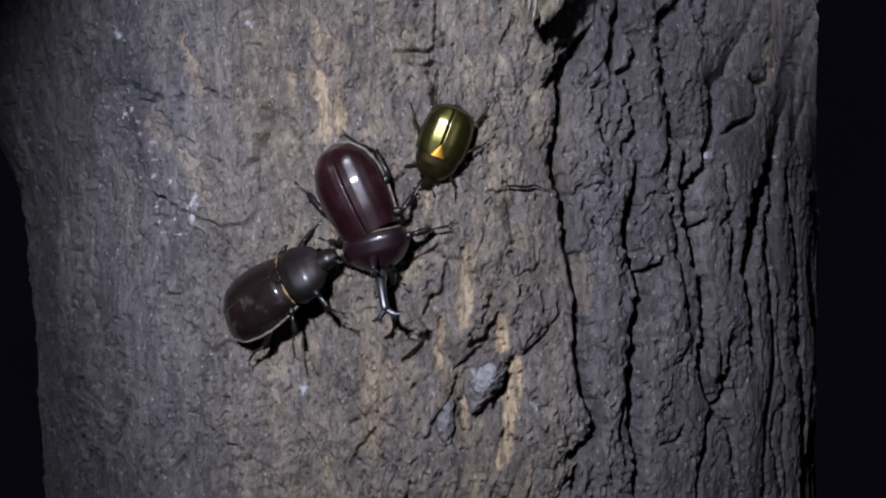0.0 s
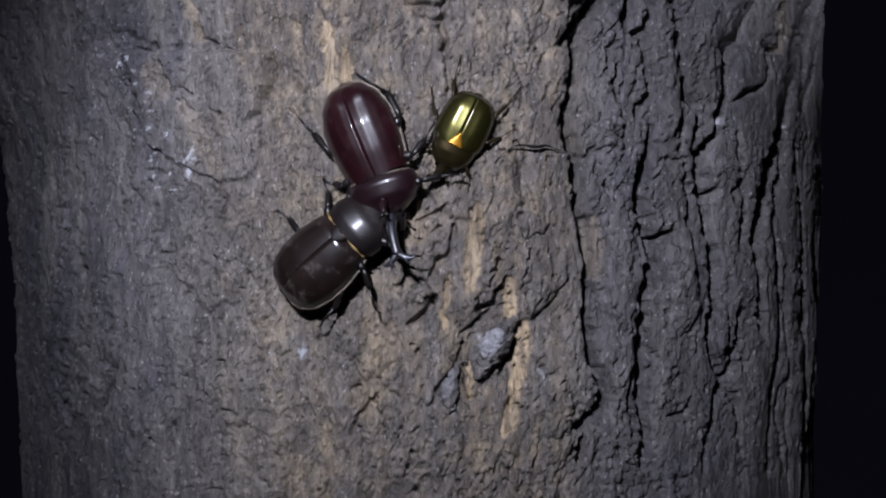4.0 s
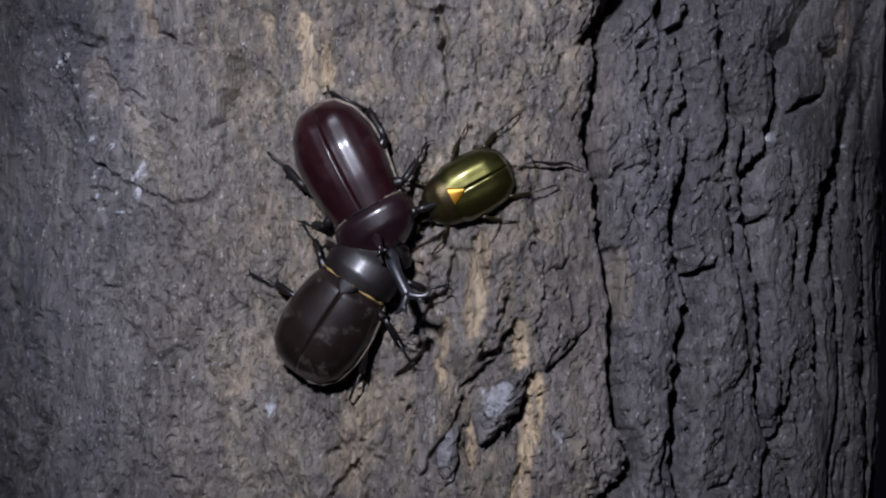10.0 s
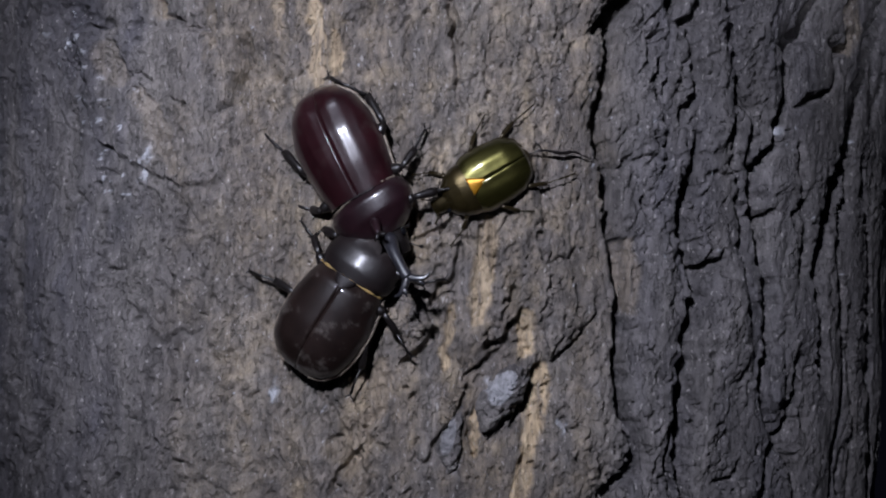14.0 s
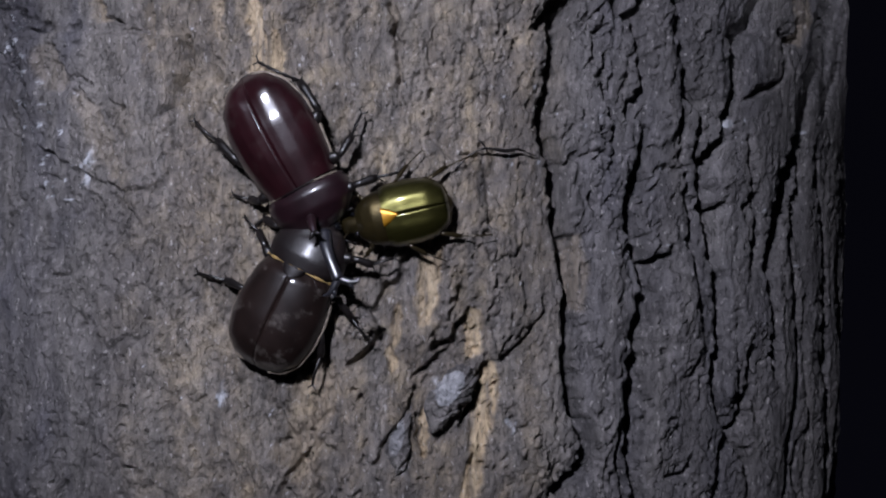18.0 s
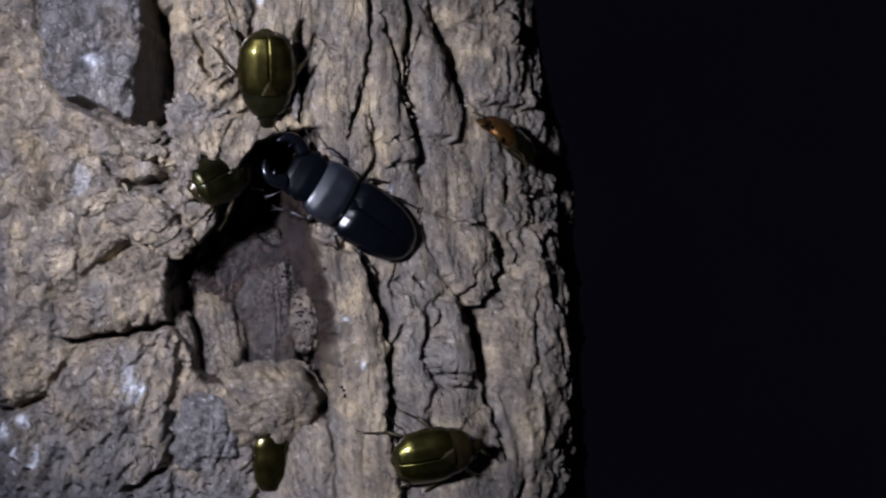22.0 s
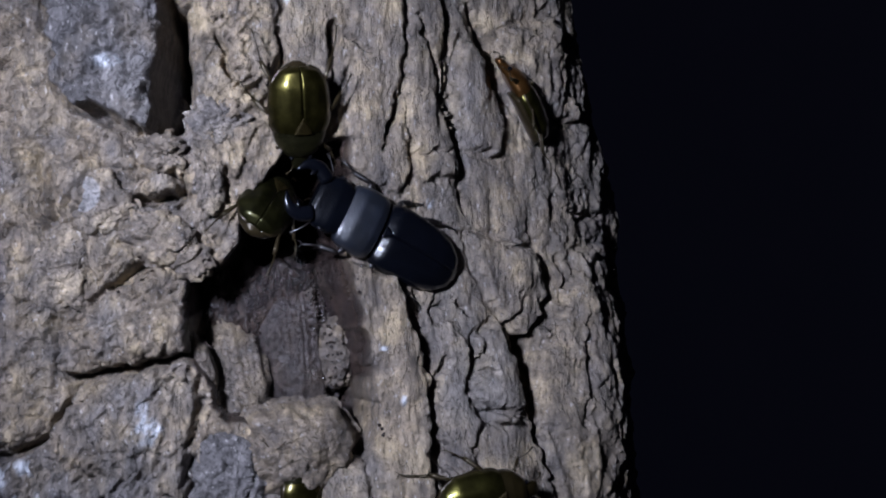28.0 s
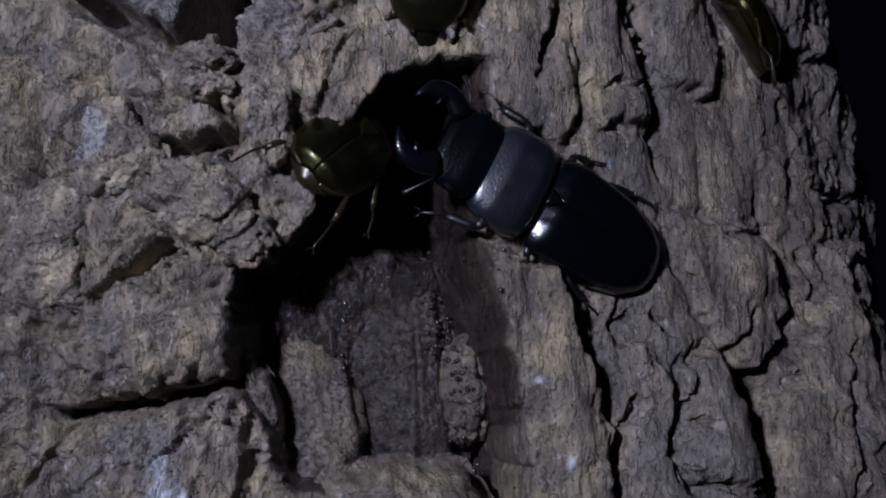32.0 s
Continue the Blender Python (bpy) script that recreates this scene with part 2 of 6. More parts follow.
def lattice(u, v, seed):
    """Smooth value noise, -1 to 1."""
    u0, v0 = np.floor(u), np.floor(v)
    fu, fv = u - u0, v - v0
    fu, fv = fu * fu * (3 - 2 * fu), fv * fv * (3 - 2 * fv)
    a, b = u0.astype(np.int64), v0.astype(np.int64)

    def rnd(i, j):
        h = (i * 374761393 + j * 668265263 + seed * 974634777) & 0xFFFFFFFF
        h = ((h ^ (h >> 13)) * 1274126177) & 0xFFFFFFFF
        return ((h ^ (h >> 16)) & 0xFFFF) / 32767.5 - 1

    top = rnd(a, b) * (1 - fu) + rnd(a + 1, b) * fu
    low = rnd(a, b + 1) * (1 - fu) + rnd(a + 1, b + 1) * fu
    return top * (1 - fv) + low * fv


def cloud(u, v, seed, octaves=4, fade=0.55):
    total, size = 0.0, 1.0
    for n in range(octaves):
        total = total + size * lattice(u * 2**n, v * 2**n, seed + 17 * n)
        size *= fade
    return total


def cells(u, v, seed):
    """Broken cells: how far each point lies inside its cell's edge, and a random value for the cell."""
    a, b = np.floor(u), np.floor(v)
    first, second, value = np.full(u.shape, 9.0), np.full(u.shape, 9.0), np.zeros(u.shape)
    for i in (-1, 0, 1):
        for j in (-1, 0, 1):
            ci, cj = a + i, b + j
            h = [(np.sin(ci * p + cj * q + seed) * 43758.5453) % 1.0 for p, q in ((127.1, 311.7), (269.5, 183.3), (419.2, 371.9))]
            d = np.hypot(ci + h[0] - u, cj + h[1] - v)
            near = d < first
            second = np.where(near, first, np.minimum(second, d))
            first, value = np.where(near, d, first), np.where(near, h[2], value)
    return second - first, value


FINE_TH, FINE_Z = (-84, 128), (-0.098, 0.232)
TH = np.concatenate([np.linspace(-180, FINE_TH[0], 40)[:-1], np.linspace(*FINE_TH, 1080), np.linspace(FINE_TH[1], 180, 24)[1:-1]])
ZZ = np.concatenate([np.linspace(-0.9, FINE_Z[0], 34)[:-1], np.linspace(*FINE_Z, 770), np.linspace(FINE_Z[1], 2.9, 70)[1:]])
TH2, Z2 = np.meshgrid(TH, ZZ)
BASE = girth(TH2, Z2)
ARC, UP = np.radians(TH2) * 118.0, Z2 * 1000.0
RELIEF = np.zeros_like(BASE)
WOOD, LICHEN, WET_SHADE, EARTH, DARK_TONE = (np.zeros_like(BASE) for _ in range(5))
PIECE, PIECES = np.zeros(BASE.shape, np.int32), []
RAG_U = 0.8 * cloud(ARC / 3.0, UP / 3.0, 71, 3)
RAG_V = 0.8 * cloud(ARC / 3.0, UP / 3.0, 83, 3)


def window(points, margin):
    """The stretch of the grid round some (angle, height in mm) points."""
    a, h = np.array(points).T
    pad = np.degrees(margin / 118.0)
    i0, i1 = np.searchsorted(TH, (a.min() - pad, a.max() + pad))
    j0, j1 = np.searchsorted(ZZ * 1000, (h.min() - margin, h.max() + margin))
    return np.s_[j0:max(j1, j0 + 1), i0:max(i1, i0 + 1)]


def along(points, part, rag=1.0):
    """The distance in mm from a broken line, and how far along it (0 to 1)."""
    u, v = ARC[part] + rag * RAG_U[part], UP[part] + rag * RAG_V[part]
    line = [(radians(a) * 118.0, h) for a, h in points]
    best, share = np.full(u.shape, 1e9), np.zeros(u.shape)
    for n, ((ax, ay), (bx, by)) in enumerate(zip(line, line[1:])):
        dx, dy = bx - ax, by - ay
        k = np.clip(((u - ax) * dx + (v - ay) * dy) / max(dx * dx + dy * dy, 1e-9), 0, 1)
        d = np.hypot(u - ax - k * dx, v - ay - k * dy)
        near = d < best
        best, share = np.where(near, d, best), np.where(near, (n + k) / (len(line) - 1), share)
    return best, share


def crack(width, depth, *points):
    """A fissure: a ragged, steep-sided groove with slightly raised lips."""
    part = window(points, 6 + 2 * width)
    d, share = along(points, part)
    taper = 0.45 + 0.55 * np.sqrt(np.clip(4 * share * (1 - share), 0, 1))
    depth = depth * (1 + 0.35 * ease((TH2[part] - 13) / 4) * ease((70 - UP[part]) / 20))
    half = (0.62 + 0.55 * ease((TH2[part] - 13) / 4) * ease((100 - UP[part]) / 20)) * width * taper + 0.16
    RELIEF[part] -= 1.05 * depth * taper * (1 - ease((d - 0.4 * half) / (0.85 * half)))
    RELIEF[part] -= 0.16 * depth * taper * np.exp(-((d / (1.7 * half + 1.6)) ** 2))


def claim(part, mask, name, label):
    """Makes a patch of the skin a piece of its own."""
    PIECES.append((name, label))
    PIECE[part] = np.where(mask, len(PIECES), PIECE[part])


def streak(width, *points, tone=0.9):
    """A strip of bare, torn wood fibre lying a little below the bark."""
    part = window(points, 5 + width)
    d, share = along(points, part, 0.9)
    taper = 0.35 + 0.65 * np.sqrt(np.clip(4 * share * (1 - share), 0, 1))
    inside = 1 - ease((d - 0.46 * width * taper) / (0.22 * width + 0.5))
    frayed = ease(0.9 + 0.5 * cloud(ARC[part] / 0.7, UP[part] / 5.0, 5, 3))
    WOOD[part] = np.maximum(WOOD[part], tone * inside * frayed)
    claim(part, inside * frayed > 0.5, "bare_wood", "strip of bare tan wood fibre between bark")
    RELIEF[part] += inside * (-0.8 + 0.25 * cloud(ARC[part] / 0.5, UP[part] / 9.0, 9, 2))


def oval(th, h, a, b, turn, part, rag=1.0):
    u, v = ARC[part] + rag * RAG_U[part] - radians(th) * 118.0, UP[part] + rag * RAG_V[part] - h
    c, s = math.cos(radians(turn)), math.sin(radians(turn))
    return np.hypot((u * c - v * s) / a, (u * s + v * c) / b)


def lichen(th, h, a, b, turn):
    part = window([(th, h)], max(a, b) * 1.4 + 3)
    d = oval(th, h, a, b, turn, part, 1.3)
    LICHEN[part] = np.maximum(LICHEN[part], (1 - ease((d - 0.5) / 0.6)) * ease(0.62 + 0.7 * cloud(ARC[part] / 1.1, UP[part] / 1.6, 31, 3)))


def mound(th, h, a, b, turn, height):
    """A rounded swelling or lump of bark."""
    part = window([(th, h)], max(a, b) * 1.5 + 4)
    d = oval(th, h, a, b, turn, part, 1.2)
    RELIEF[part] += height * np.clip(1 - d**2.4, 0, 1) ** 0.8
    if height >= 1.2:
        claim(part, d < 0.97, "bark_plate", "")


def inside(points, part, rag):
    """The distance in mm to a closed line, positive within it."""
    d, _ = along(points + points[:1], part, rag)
    u, v = ARC[part] + rag * RAG_U[part], UP[part] + rag * RAG_V[part]
    line = [(radians(a) * 118.0, h) for a, h in points]
    odd = np.zeros(u.shape, bool)
    for (ax, ay), (bx, by) in zip(line, line[1:] + line[:1]):
        if ay != by:
            odd ^= ((ay > v) != (by > v)) & (u < (bx - ax) * (v - ay) / (by - ay) + ax)
    return np.where(odd, d, -d)


def plate(height, *points, earth=0.0):
    """A thick flake of bark that stands proud of its neighbours."""
    part = window(points, 6)
    d = inside(list(points), part, 1.0)
    fade = ease((UP[part] - 88) / 20) if max(h for _, h in points) > 100 else 1.0
    RELIEF[part] += fade * height * ease((d + 0.15) / 0.9) * (1 - 0.2 * np.exp(-np.abs(d) / 2.0))
    RELIEF[part] -= fade * 0.35 * height * np.exp(-(((d + 0.9) / 0.8) ** 2))
    if height > 5:
        edge, value = cells((ARC[part] + 2 * RAG_U[part]) / 5.0, (UP[part] + 2 * RAG_V[part]) / 6.0, 7.0)
        RELIEF[part] += ease(d / 1.5) * (1.5 * (value - 0.5) - 0.8 * (1 - ease(edge / 0.15)))
    EARTH[part] += earth * ease((d + 0.3) / 1.5)
    claim(part, d > -0.1, "bark_plate", "")


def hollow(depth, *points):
    """The rotted hollow, wet with sap; the shade of the recess is painted in."""
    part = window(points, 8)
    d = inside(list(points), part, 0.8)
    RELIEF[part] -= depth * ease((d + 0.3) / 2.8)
    WET_SHADE[part] = np.maximum(WET_SHADE[part], ease((d + 1.2) / 1.8))
    claim(part, d > -0.5, "sap_hollow", "rotted hollow wet with sap, shade painted into its colour")


def weathering():
    """The bark's own grain all over, before the fissures that can be told apart."""
    warp_u = ARC + 2.5 * cloud(ARC / 16, UP / 24, 3, 3)
    left, right = ease((-28 - TH2) / 14), ease((TH2 - 30) / 18)
    high = ease((UP - 52) / 40)
    crumbly = high * ease((52 - TH2) / 12)
    broken = ease(0.42 + 0.75 * cloud(ARC / 13, UP / 22, 61, 3))
    rough = (0.4 + 0.75 * broken) * (1 - 0.15 * left * (1 - high)) * (1 - 0.35 * right)
    out = 1.3 * cloud(warp_u / 22, UP / 55, 11, 3)
    out += (0.75 + 0.2 * left - 0.4 * right) * rough * cloud(warp_u / 4.5, UP / 11.0, 12, 3)
    calm = 1 - 0.55 * high
    out += 0.22 * calm * rough * cloud(warp_u / 1.3, UP / 3.2, 13, 3)
    out += 0.10 * cloud(ARC / 0.9, UP / 1.3, 14, 2)
    out += 0.20 * (0.25 + 0.75 * right) * cloud(warp_u / 1.5, UP / 24, 15, 3) * (0.6 + 0.1 * high)
    # long soft valleys between the ridges on the shaded flank
    for size, long, deep, wide, seed in ((15, 170, 1.2, 0.34, 21), (7.5, 90, 0.3, 0.28, 27)):
        n = np.abs(cloud((ARC + 1.2 * cloud(ARC / 9, UP / 16, 4, 3)) / size, UP / long, seed, 2, 0.4))
        out -= deep * right * (1 - 0.93 * high) * (1 - ease(n / wide)) ** 1.3
    for size, long, deep, seed in ((9, 34, 1.5, 22), (4.5, 9, 0.7, 23)):
        n = np.abs(cloud(warp_u / size, UP / long, seed, 2, 0.5))
        mask = {22: 0.25 - 0.1 * right - 0.2 * left * (1 - high), 23: 0.40 * broken - 0.2 * right * broken}[seed]
        out -= deep * mask * (1 - ease((n - 0.015) / 0.10))
    small = cloud(warp_u / 2.6, UP / 4.2, 43, 3)
    flake = (0.2 + 0.75 * broken) * (1 - 0.2 * left) * (1 - 0.45 * right) + 0.3 * crumbly
    out += (0.3 + 0.7 * calm) * flake * (0.34 * ease((small - 0.05) / 0.09) + 0.28 * ease((small - 0.5) / 0.09) - 0.35 * ease((-0.55 - small) / 0.1))
    # angular flakes, bold where the bark is crumbling
    bend = 0.5 * cloud(ARC / 5, UP / 5, 63, 3)
    for size, long, step, gap, seed in ((9.0, 11.0, 1.9, 1.3, 1.0), (4.2, 5.5, 0.6, 0.4, 2.0)):
        edge, value = cells((ARC + 2.0 * RAG_U) / size + bend, (UP + 2.0 * RAG_V) / long + bend, seed)
        out += crumbly * (step * (value - 0.5) - gap * (1 - ease(edge / 0.16)))
    edge, value = cells(warp_u / 3.4 + bend, UP / 6.5 + bend, 3.0)
    middle = ease((TH2 + 20) / 12) * ease((34 - TH2) / 12) * (1 - high)
    chipped = broken * (1 - crumbly) * (1 - 0.4 * right) * (1 + 0.8 * middle)
    out += calm * chipped * (0.55 * (value - 0.5) - 0.28 * (1 - ease(edge / 0.14)))
    edge, value = cells(warp_u / 1.9 + 2 * bend, UP / 3.2 + 2 * bend, 5.0)
    out += calm * (0.35 + chipped) * (0.30 * (value - 0.5) - 0.14 * (1 - ease(edge / 0.18)))
    out += high * ease((TH2 - 74) / 10) * (0.9 * cloud(ARC / 3.2, UP / 5.5, 95, 3) + 0.5 * ease((cloud(ARC / 2, UP / 4, 97, 2) - 0.2) / 0.1))
    pits = cloud(warp_u / 1.8, UP / 2.3, 91, 2)
    out -= 1.1 * ease((pits - 0.78) / 0.22) * (1 - high) * (1 - 0.5 * right)
    scabs = cloud(warp_u / 2.4, UP / 3.6, 93, 2)
    out += 0.55 * ease((scabs - 0.62) / 0.16) * (1 - high) * (1 - 0.6 * right)
    chips = cloud(warp_u / 6.5, UP / 13, 41, 3)
    out += (0.45 + 0.55 * crumbly) * ease((chips - 0.10) / 0.12) * rough
    return out


RELIEF += weathering()
streak(2.4, (-24.1, 37.3), (-23.7, 29.5), tone=0.3)
streak(1.7, (-38.1, 50.4), (-37.0, 42.1), (-36.0, 33.9), tone=0.4)
streak(2.3, (-19.5, 49.8), (-19.2, 41.9), tone=0.4)
lichen(2.7, -51.0, 2.1, 4.4, -25)
lichen(-2.8, -65.3, 1.3, 3.9, -15)
lichen(38.4, 25.8, 1.0, 1.3, 0)
lichen(39.5, 12.2, 0.9, 1.8, -20)
lichen(37.4, 5.7, 0.9, 1.2, 0)
lichen(-36.9, 0.6, 0.7, 5.5, 20)
lichen(-43.4, 21.8, 0.6, 1.2, -15)
lichen(-23.5, -52.3, 2.1, 2.9, 0)
lichen(10.8, -59.4, 1.2, 1.9, 0)
lichen(-45.9, 51.8, 0.9, 2.6, -15)
lichen(-41.6, 9.2, 0.5, 1.5, -15)
lichen(-29.2, 51.6, 0.8, 1.3, 0)
lichen(-2.5, -64.9, 2.3, 5.9, -15)
lichen(50.1, 9.1, 0.5, 0.6, 0)
lichen(34.9, 126.9, 2.1, 5.3, -22)
lichen(20.6, 117.0, 1.6, 3.4, 0)
lichen(22.0, 112.0, 0.8, 2.4, -15)
lichen(27.8, 89.1, 0.8, 1.4, 20)
lichen(44.0, 61.7, 0.7, 1.3, 15)
lichen(30.1, 169.7, 1.8, 1.0, 0)
lichen(59.0, 139.4, 0.7, 1.1, 0)
lichen(60.5, 128.4, 1.1, 1.6, 0)
lichen(32.2, 197.6, 2.2, 1.4, 0)
lichen(49.1, 212.6, 1.0, 1.7, 0)
lichen(16.2, 154.4, 1.0, 1.8, -20)
lichen(23.0, 118.7, 1.9, 2.1, 0)
lichen(24.2, 110.2, 1.1, 3.6, 15)
lichen(27.0, 90.3, 1.2, 1.1, 0)
lichen(56.7, 95.2, 1.2, 1.3, 0)
lichen(43.3, 60.0, 0.7, 1.0, 0)
lichen(66.0, 170.0, 0.5, 1.1, 0)
lichen(49.2, 214.1, 1.0, 1.5, 0)
specks = random.Random(8)
for _ in range(70):
    v = specks.uniform(-8, 36)
    lichen(-41.5 - 0.12 * v + specks.gauss(0, 1.6), v, specks.uniform(0.2, 0.55), specks.uniform(0.25, 0.8), -10)
for _ in range(90):
    lichen(specks.uniform(-35, 60), specks.uniform(-78, 60), specks.uniform(0.18, 0.4), specks.uniform(0.25, 0.6), 0)
mound(-0.7, -52.3, 1.8, 5.2, -15, 1.2)
mound(-8.3, -34.6, 3.6, 4.6, 20, 1.6)
mound(-0.8, -39.5, 6.5, 5.8, 0, 1.4)
mound(11.8, -15.9, 7.9, 15.7, 0, 0.9)
mound(22.4, -33.9, 5.4, 14.9, 0, 1.2)
mound(21.1, 13.5, 5.4, 14.9, 0, 1.5)
mound(30.3, 19.7, 5.1, 15.4, 0, 2)
mound(32.5, -33.9, 6.3, 16.9, 0, 2)
mound(39.9, -49.4, 2.6, 8.8, 0, 2.4)
mound(-41.9, 20.4, 4.2, 9.9, -15, 1.6)
mound(28.4, 174.7, 7.2, 7.2, 0, 1.375)
mound(32.3, 143.8, 12.0, 5.8, -5, 1.65)
mound(22.4, 160.8, 7.3, 11.0, 0, 1.375)
mound(20.3, 182.8, 8.6, 11.1, 0, 0.825)
mound(41.2, 191.0, 7.2, 8.3, 0, 1.375)
mound(38.8, 176.9, 3.6, 7.1, 0, 1.1)
mound(61.0, 136.8, 5.6, 24.7, -4, 1.4)
mound(73.6, 131.6, 7.1, 11.7, 0, 1.2)
mound(69.5, 143.4, 5.7, 14.0, 0, 0.8)
mound(66.8, 175.1, 5.7, 11.4, -10, 0.8)
mound(72.0, 203.7, 5.0, 11.8, -10, 1.2)
mound(60.3, 195.9, 7.5, 18.7, 0, 0.8)
mound(85.1, 139.1, 6.2, 30.3, -3, 1.2)
mound(77.4, 156.9, 6.0, 8.0, 0, 1.2)
mound(18.9, 135.4, 8.7, 11.2, 0, 1.1)
mound(32.3, 125.8, 13.4, 9.7, 0, 1.375)
mound(42.8, 77.3, 8.6, 19.7, 10, 1.1)
mound(52.1, 53.8, 5.8, 25.7, 0, 1.2)
mound(33.7, 70.3, 7.2, 18.1, 15, 1.1)
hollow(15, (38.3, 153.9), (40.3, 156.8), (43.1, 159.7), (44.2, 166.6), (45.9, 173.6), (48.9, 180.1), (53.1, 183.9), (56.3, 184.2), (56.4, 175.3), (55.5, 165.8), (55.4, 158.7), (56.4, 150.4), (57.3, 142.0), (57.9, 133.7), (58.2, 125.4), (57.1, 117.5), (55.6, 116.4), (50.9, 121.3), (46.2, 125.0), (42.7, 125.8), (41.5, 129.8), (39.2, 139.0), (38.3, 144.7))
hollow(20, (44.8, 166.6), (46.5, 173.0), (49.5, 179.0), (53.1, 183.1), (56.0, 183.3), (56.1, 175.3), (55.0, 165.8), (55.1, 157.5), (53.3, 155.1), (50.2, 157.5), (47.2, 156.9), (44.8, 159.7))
plate(1.3, (-45.8, 36.7), (-45.2, 30.0), (-44.6, 23.2), (-43.8, 16.5), (-43.3, 11.2), (-42.5, 5.2), (-40.5, 1.9), (-36.3, -2.0), (-33.4, -5.9), (-29.4, -3.1), (-28.3, 11.2), (-27.6, 29.5), (-34.8, 30.7), (-41.1, 31.0))
plate(0.9, (-39.7, -10.0), (-34.4, -17.7), (-29.3, -14.9), (-30.2, -35.8), (-34.8, -41.3), (-39.0, -31.1))
plate(1.0, (17.9, -18.2), (25.7, -21.9), (26.6, -33.9), (25.0, -49.8), (20.4, -44.5), (18.5, -34.0))
plate(8.5, (26.3, 214.1), (36.7, 214.7), (37.8, 201.3), (38.1, 191.3), (37.1, 186.9), (35.6, 184.2), (33.7, 185.4), (30.9, 188.5), (28.5, 189.7), (26.9, 193.0), earth=-0.75)
plate(2.6, (26.1, 146.2), (30.6, 146.9), (38.6, 151.6), (38.7, 139.9), (27.9, 134.7), (26.4, 138.3), earth=0.1)
plate(2.2, (20.8, 118.0), (27.4, 129.1), (27.7, 133.7), (38.9, 139.0), (39.7, 129.8), (38.3, 121.9), (38.6, 108.3), (39.4, 88.4), (16.6, 83.9), earth=-0.25)
plate(2.6, (70.4, 140.1), (72.9, 143.6), (75.4, 131.0), (75.3, 123.7), (71.8, 121.3), (68.6, 127.0))
plate(3.2, (55.3, 158.7), (61.1, 155.1), (62.1, 149.0), (63.2, 139.4), (64.4, 133.3), (64.2, 122.7), (63.8, 104.6), (63.8, 86.9), (57.8, 87.7), (57.7, 116.3), (58.0, 127.8), (57.5, 134.9), (56.5, 139.7), (55.4, 149.2), earth=0.35)
plate(1.6, (63.7, 146.6), (67.0, 144.0), (69.3, 139.0), (68.4, 128.2), (69.3, 123.4), (65.5, 104.4), (64.0, 86.8), (64.2, 104.5), (64.6, 116.9), (64.5, 128.5), (63.5, 138.2))
plate(2.4, (71.4, 163.7), (78.9, 161.2), (81.3, 156.0), (80.4, 148.3), (77.6, 138.3), (75.2, 143.4), (72.8, 148.6), (71.9, 154.9))
plate(2.0, (63.9, 219.4), (68.0, 220.4), (69.9, 188.7), (70.7, 176.2), (63.9, 175.8), (63.1, 190.3))
plate(2.6, (71.7, 207.7), (74.8, 203.3), (76.7, 190.8), (76.0, 181.8), (72.0, 182.6), (69.8, 197.4))
plate(2.2, (78.2, 133.2), (80.7, 141.9), (84.2, 150.7), (86.3, 158.6), (93.0, 161.2), (92.1, 141.9), (86.3, 98.3), (84.9, 77.7), (81.4, 79.8), (79.5, 113.3), (78.3, 123.3))
plate(1.6, (56.7, 217.8), (62.9, 219.1), (63.1, 190.3), (63.6, 177.0), (61.8, 172.0), (57.0, 176.5), (56.3, 191.8), earth=0.1)
plate(2.2, (78.0, 210.2), (84.9, 217.0), (87.4, 200.4), (89.1, 191.2), (83.0, 191.6), (79.2, 192.4), (78.4, 201.3))
plate(1.6, (38.9, 215.0), (48.0, 216.1), (48.7, 202.5), (47.3, 192.0), (43.5, 186.0), (41.3, 187.0), (39.2, 194.8), earth=-0.2)
plate(1.0, (-7.4, 11.6), (-1.4, 10.6), (4.2, 0.6), (7.0, 1.4), (8.2, -13.4), (11.4, -15.9), (13.1, -35.3), (8.9, -43.1), (6.7, -34.1), (1.0, -16.3), (-4.5, -13.9), (-7.3, -1.2))
crack(0.84, 2.2, (24.9, 40.2), (25.5, 35.2), (27.3, 35.5), (28.4, 40.7))
crack(0.86, 2, (-43.4, 36.7), (-44.7, 34.3))
crack(0.55, 1.4, (-35.5, 34.0), (-33.9, 33.3))
crack(0.44, 1.2, (-47.2, -56.1), (-48.4, -65.8), (-49.9, -74.4))
crack(0.97, 2.2, (-8.4, 41.3), (-3.0, 41.8), (-2.0, 51.5), (-2.3, 56.2))
crack(0.80, 1.8, (-3.0, 41.8), (-3.5, 34.3), (-2.8, 28.0))
crack(0.82, 1.6, (-21.1, 53.2), (-22.1, 45.4), (-21.3, 40.5))
crack(0.67, 1.2, (-30.6, 55.8), (-32.1, 49.6))
crack(1.15, 2.4, (15.6, 43.1), (19.6, 43.8), (20.9, 48.6))
crack(1.05, 2, (-44.0, 34.2), (-44.7, 30.2))
crack(0.54, 1, (-48.9, -72.9), (-47.0, -58.8))
crack(1.11, 4, (-1.7, 83.8), (-2.4, 77.1), (-2.5, 67.0), (-3.6, 61.1), (-4.3, 56.4))
crack(0.73, 2.2, (20.0, 43.1), (18.2, 38.2), (16.6, 35.8))
crack(1.12, 3.5, (34.3, 54.4), (32.1, 49.5), (32.0, 38.3), (32.7, 28.1), (33.5, 16.4))
crack(0.82, 2, (50.4, 43.5), (52.1, 48.7))
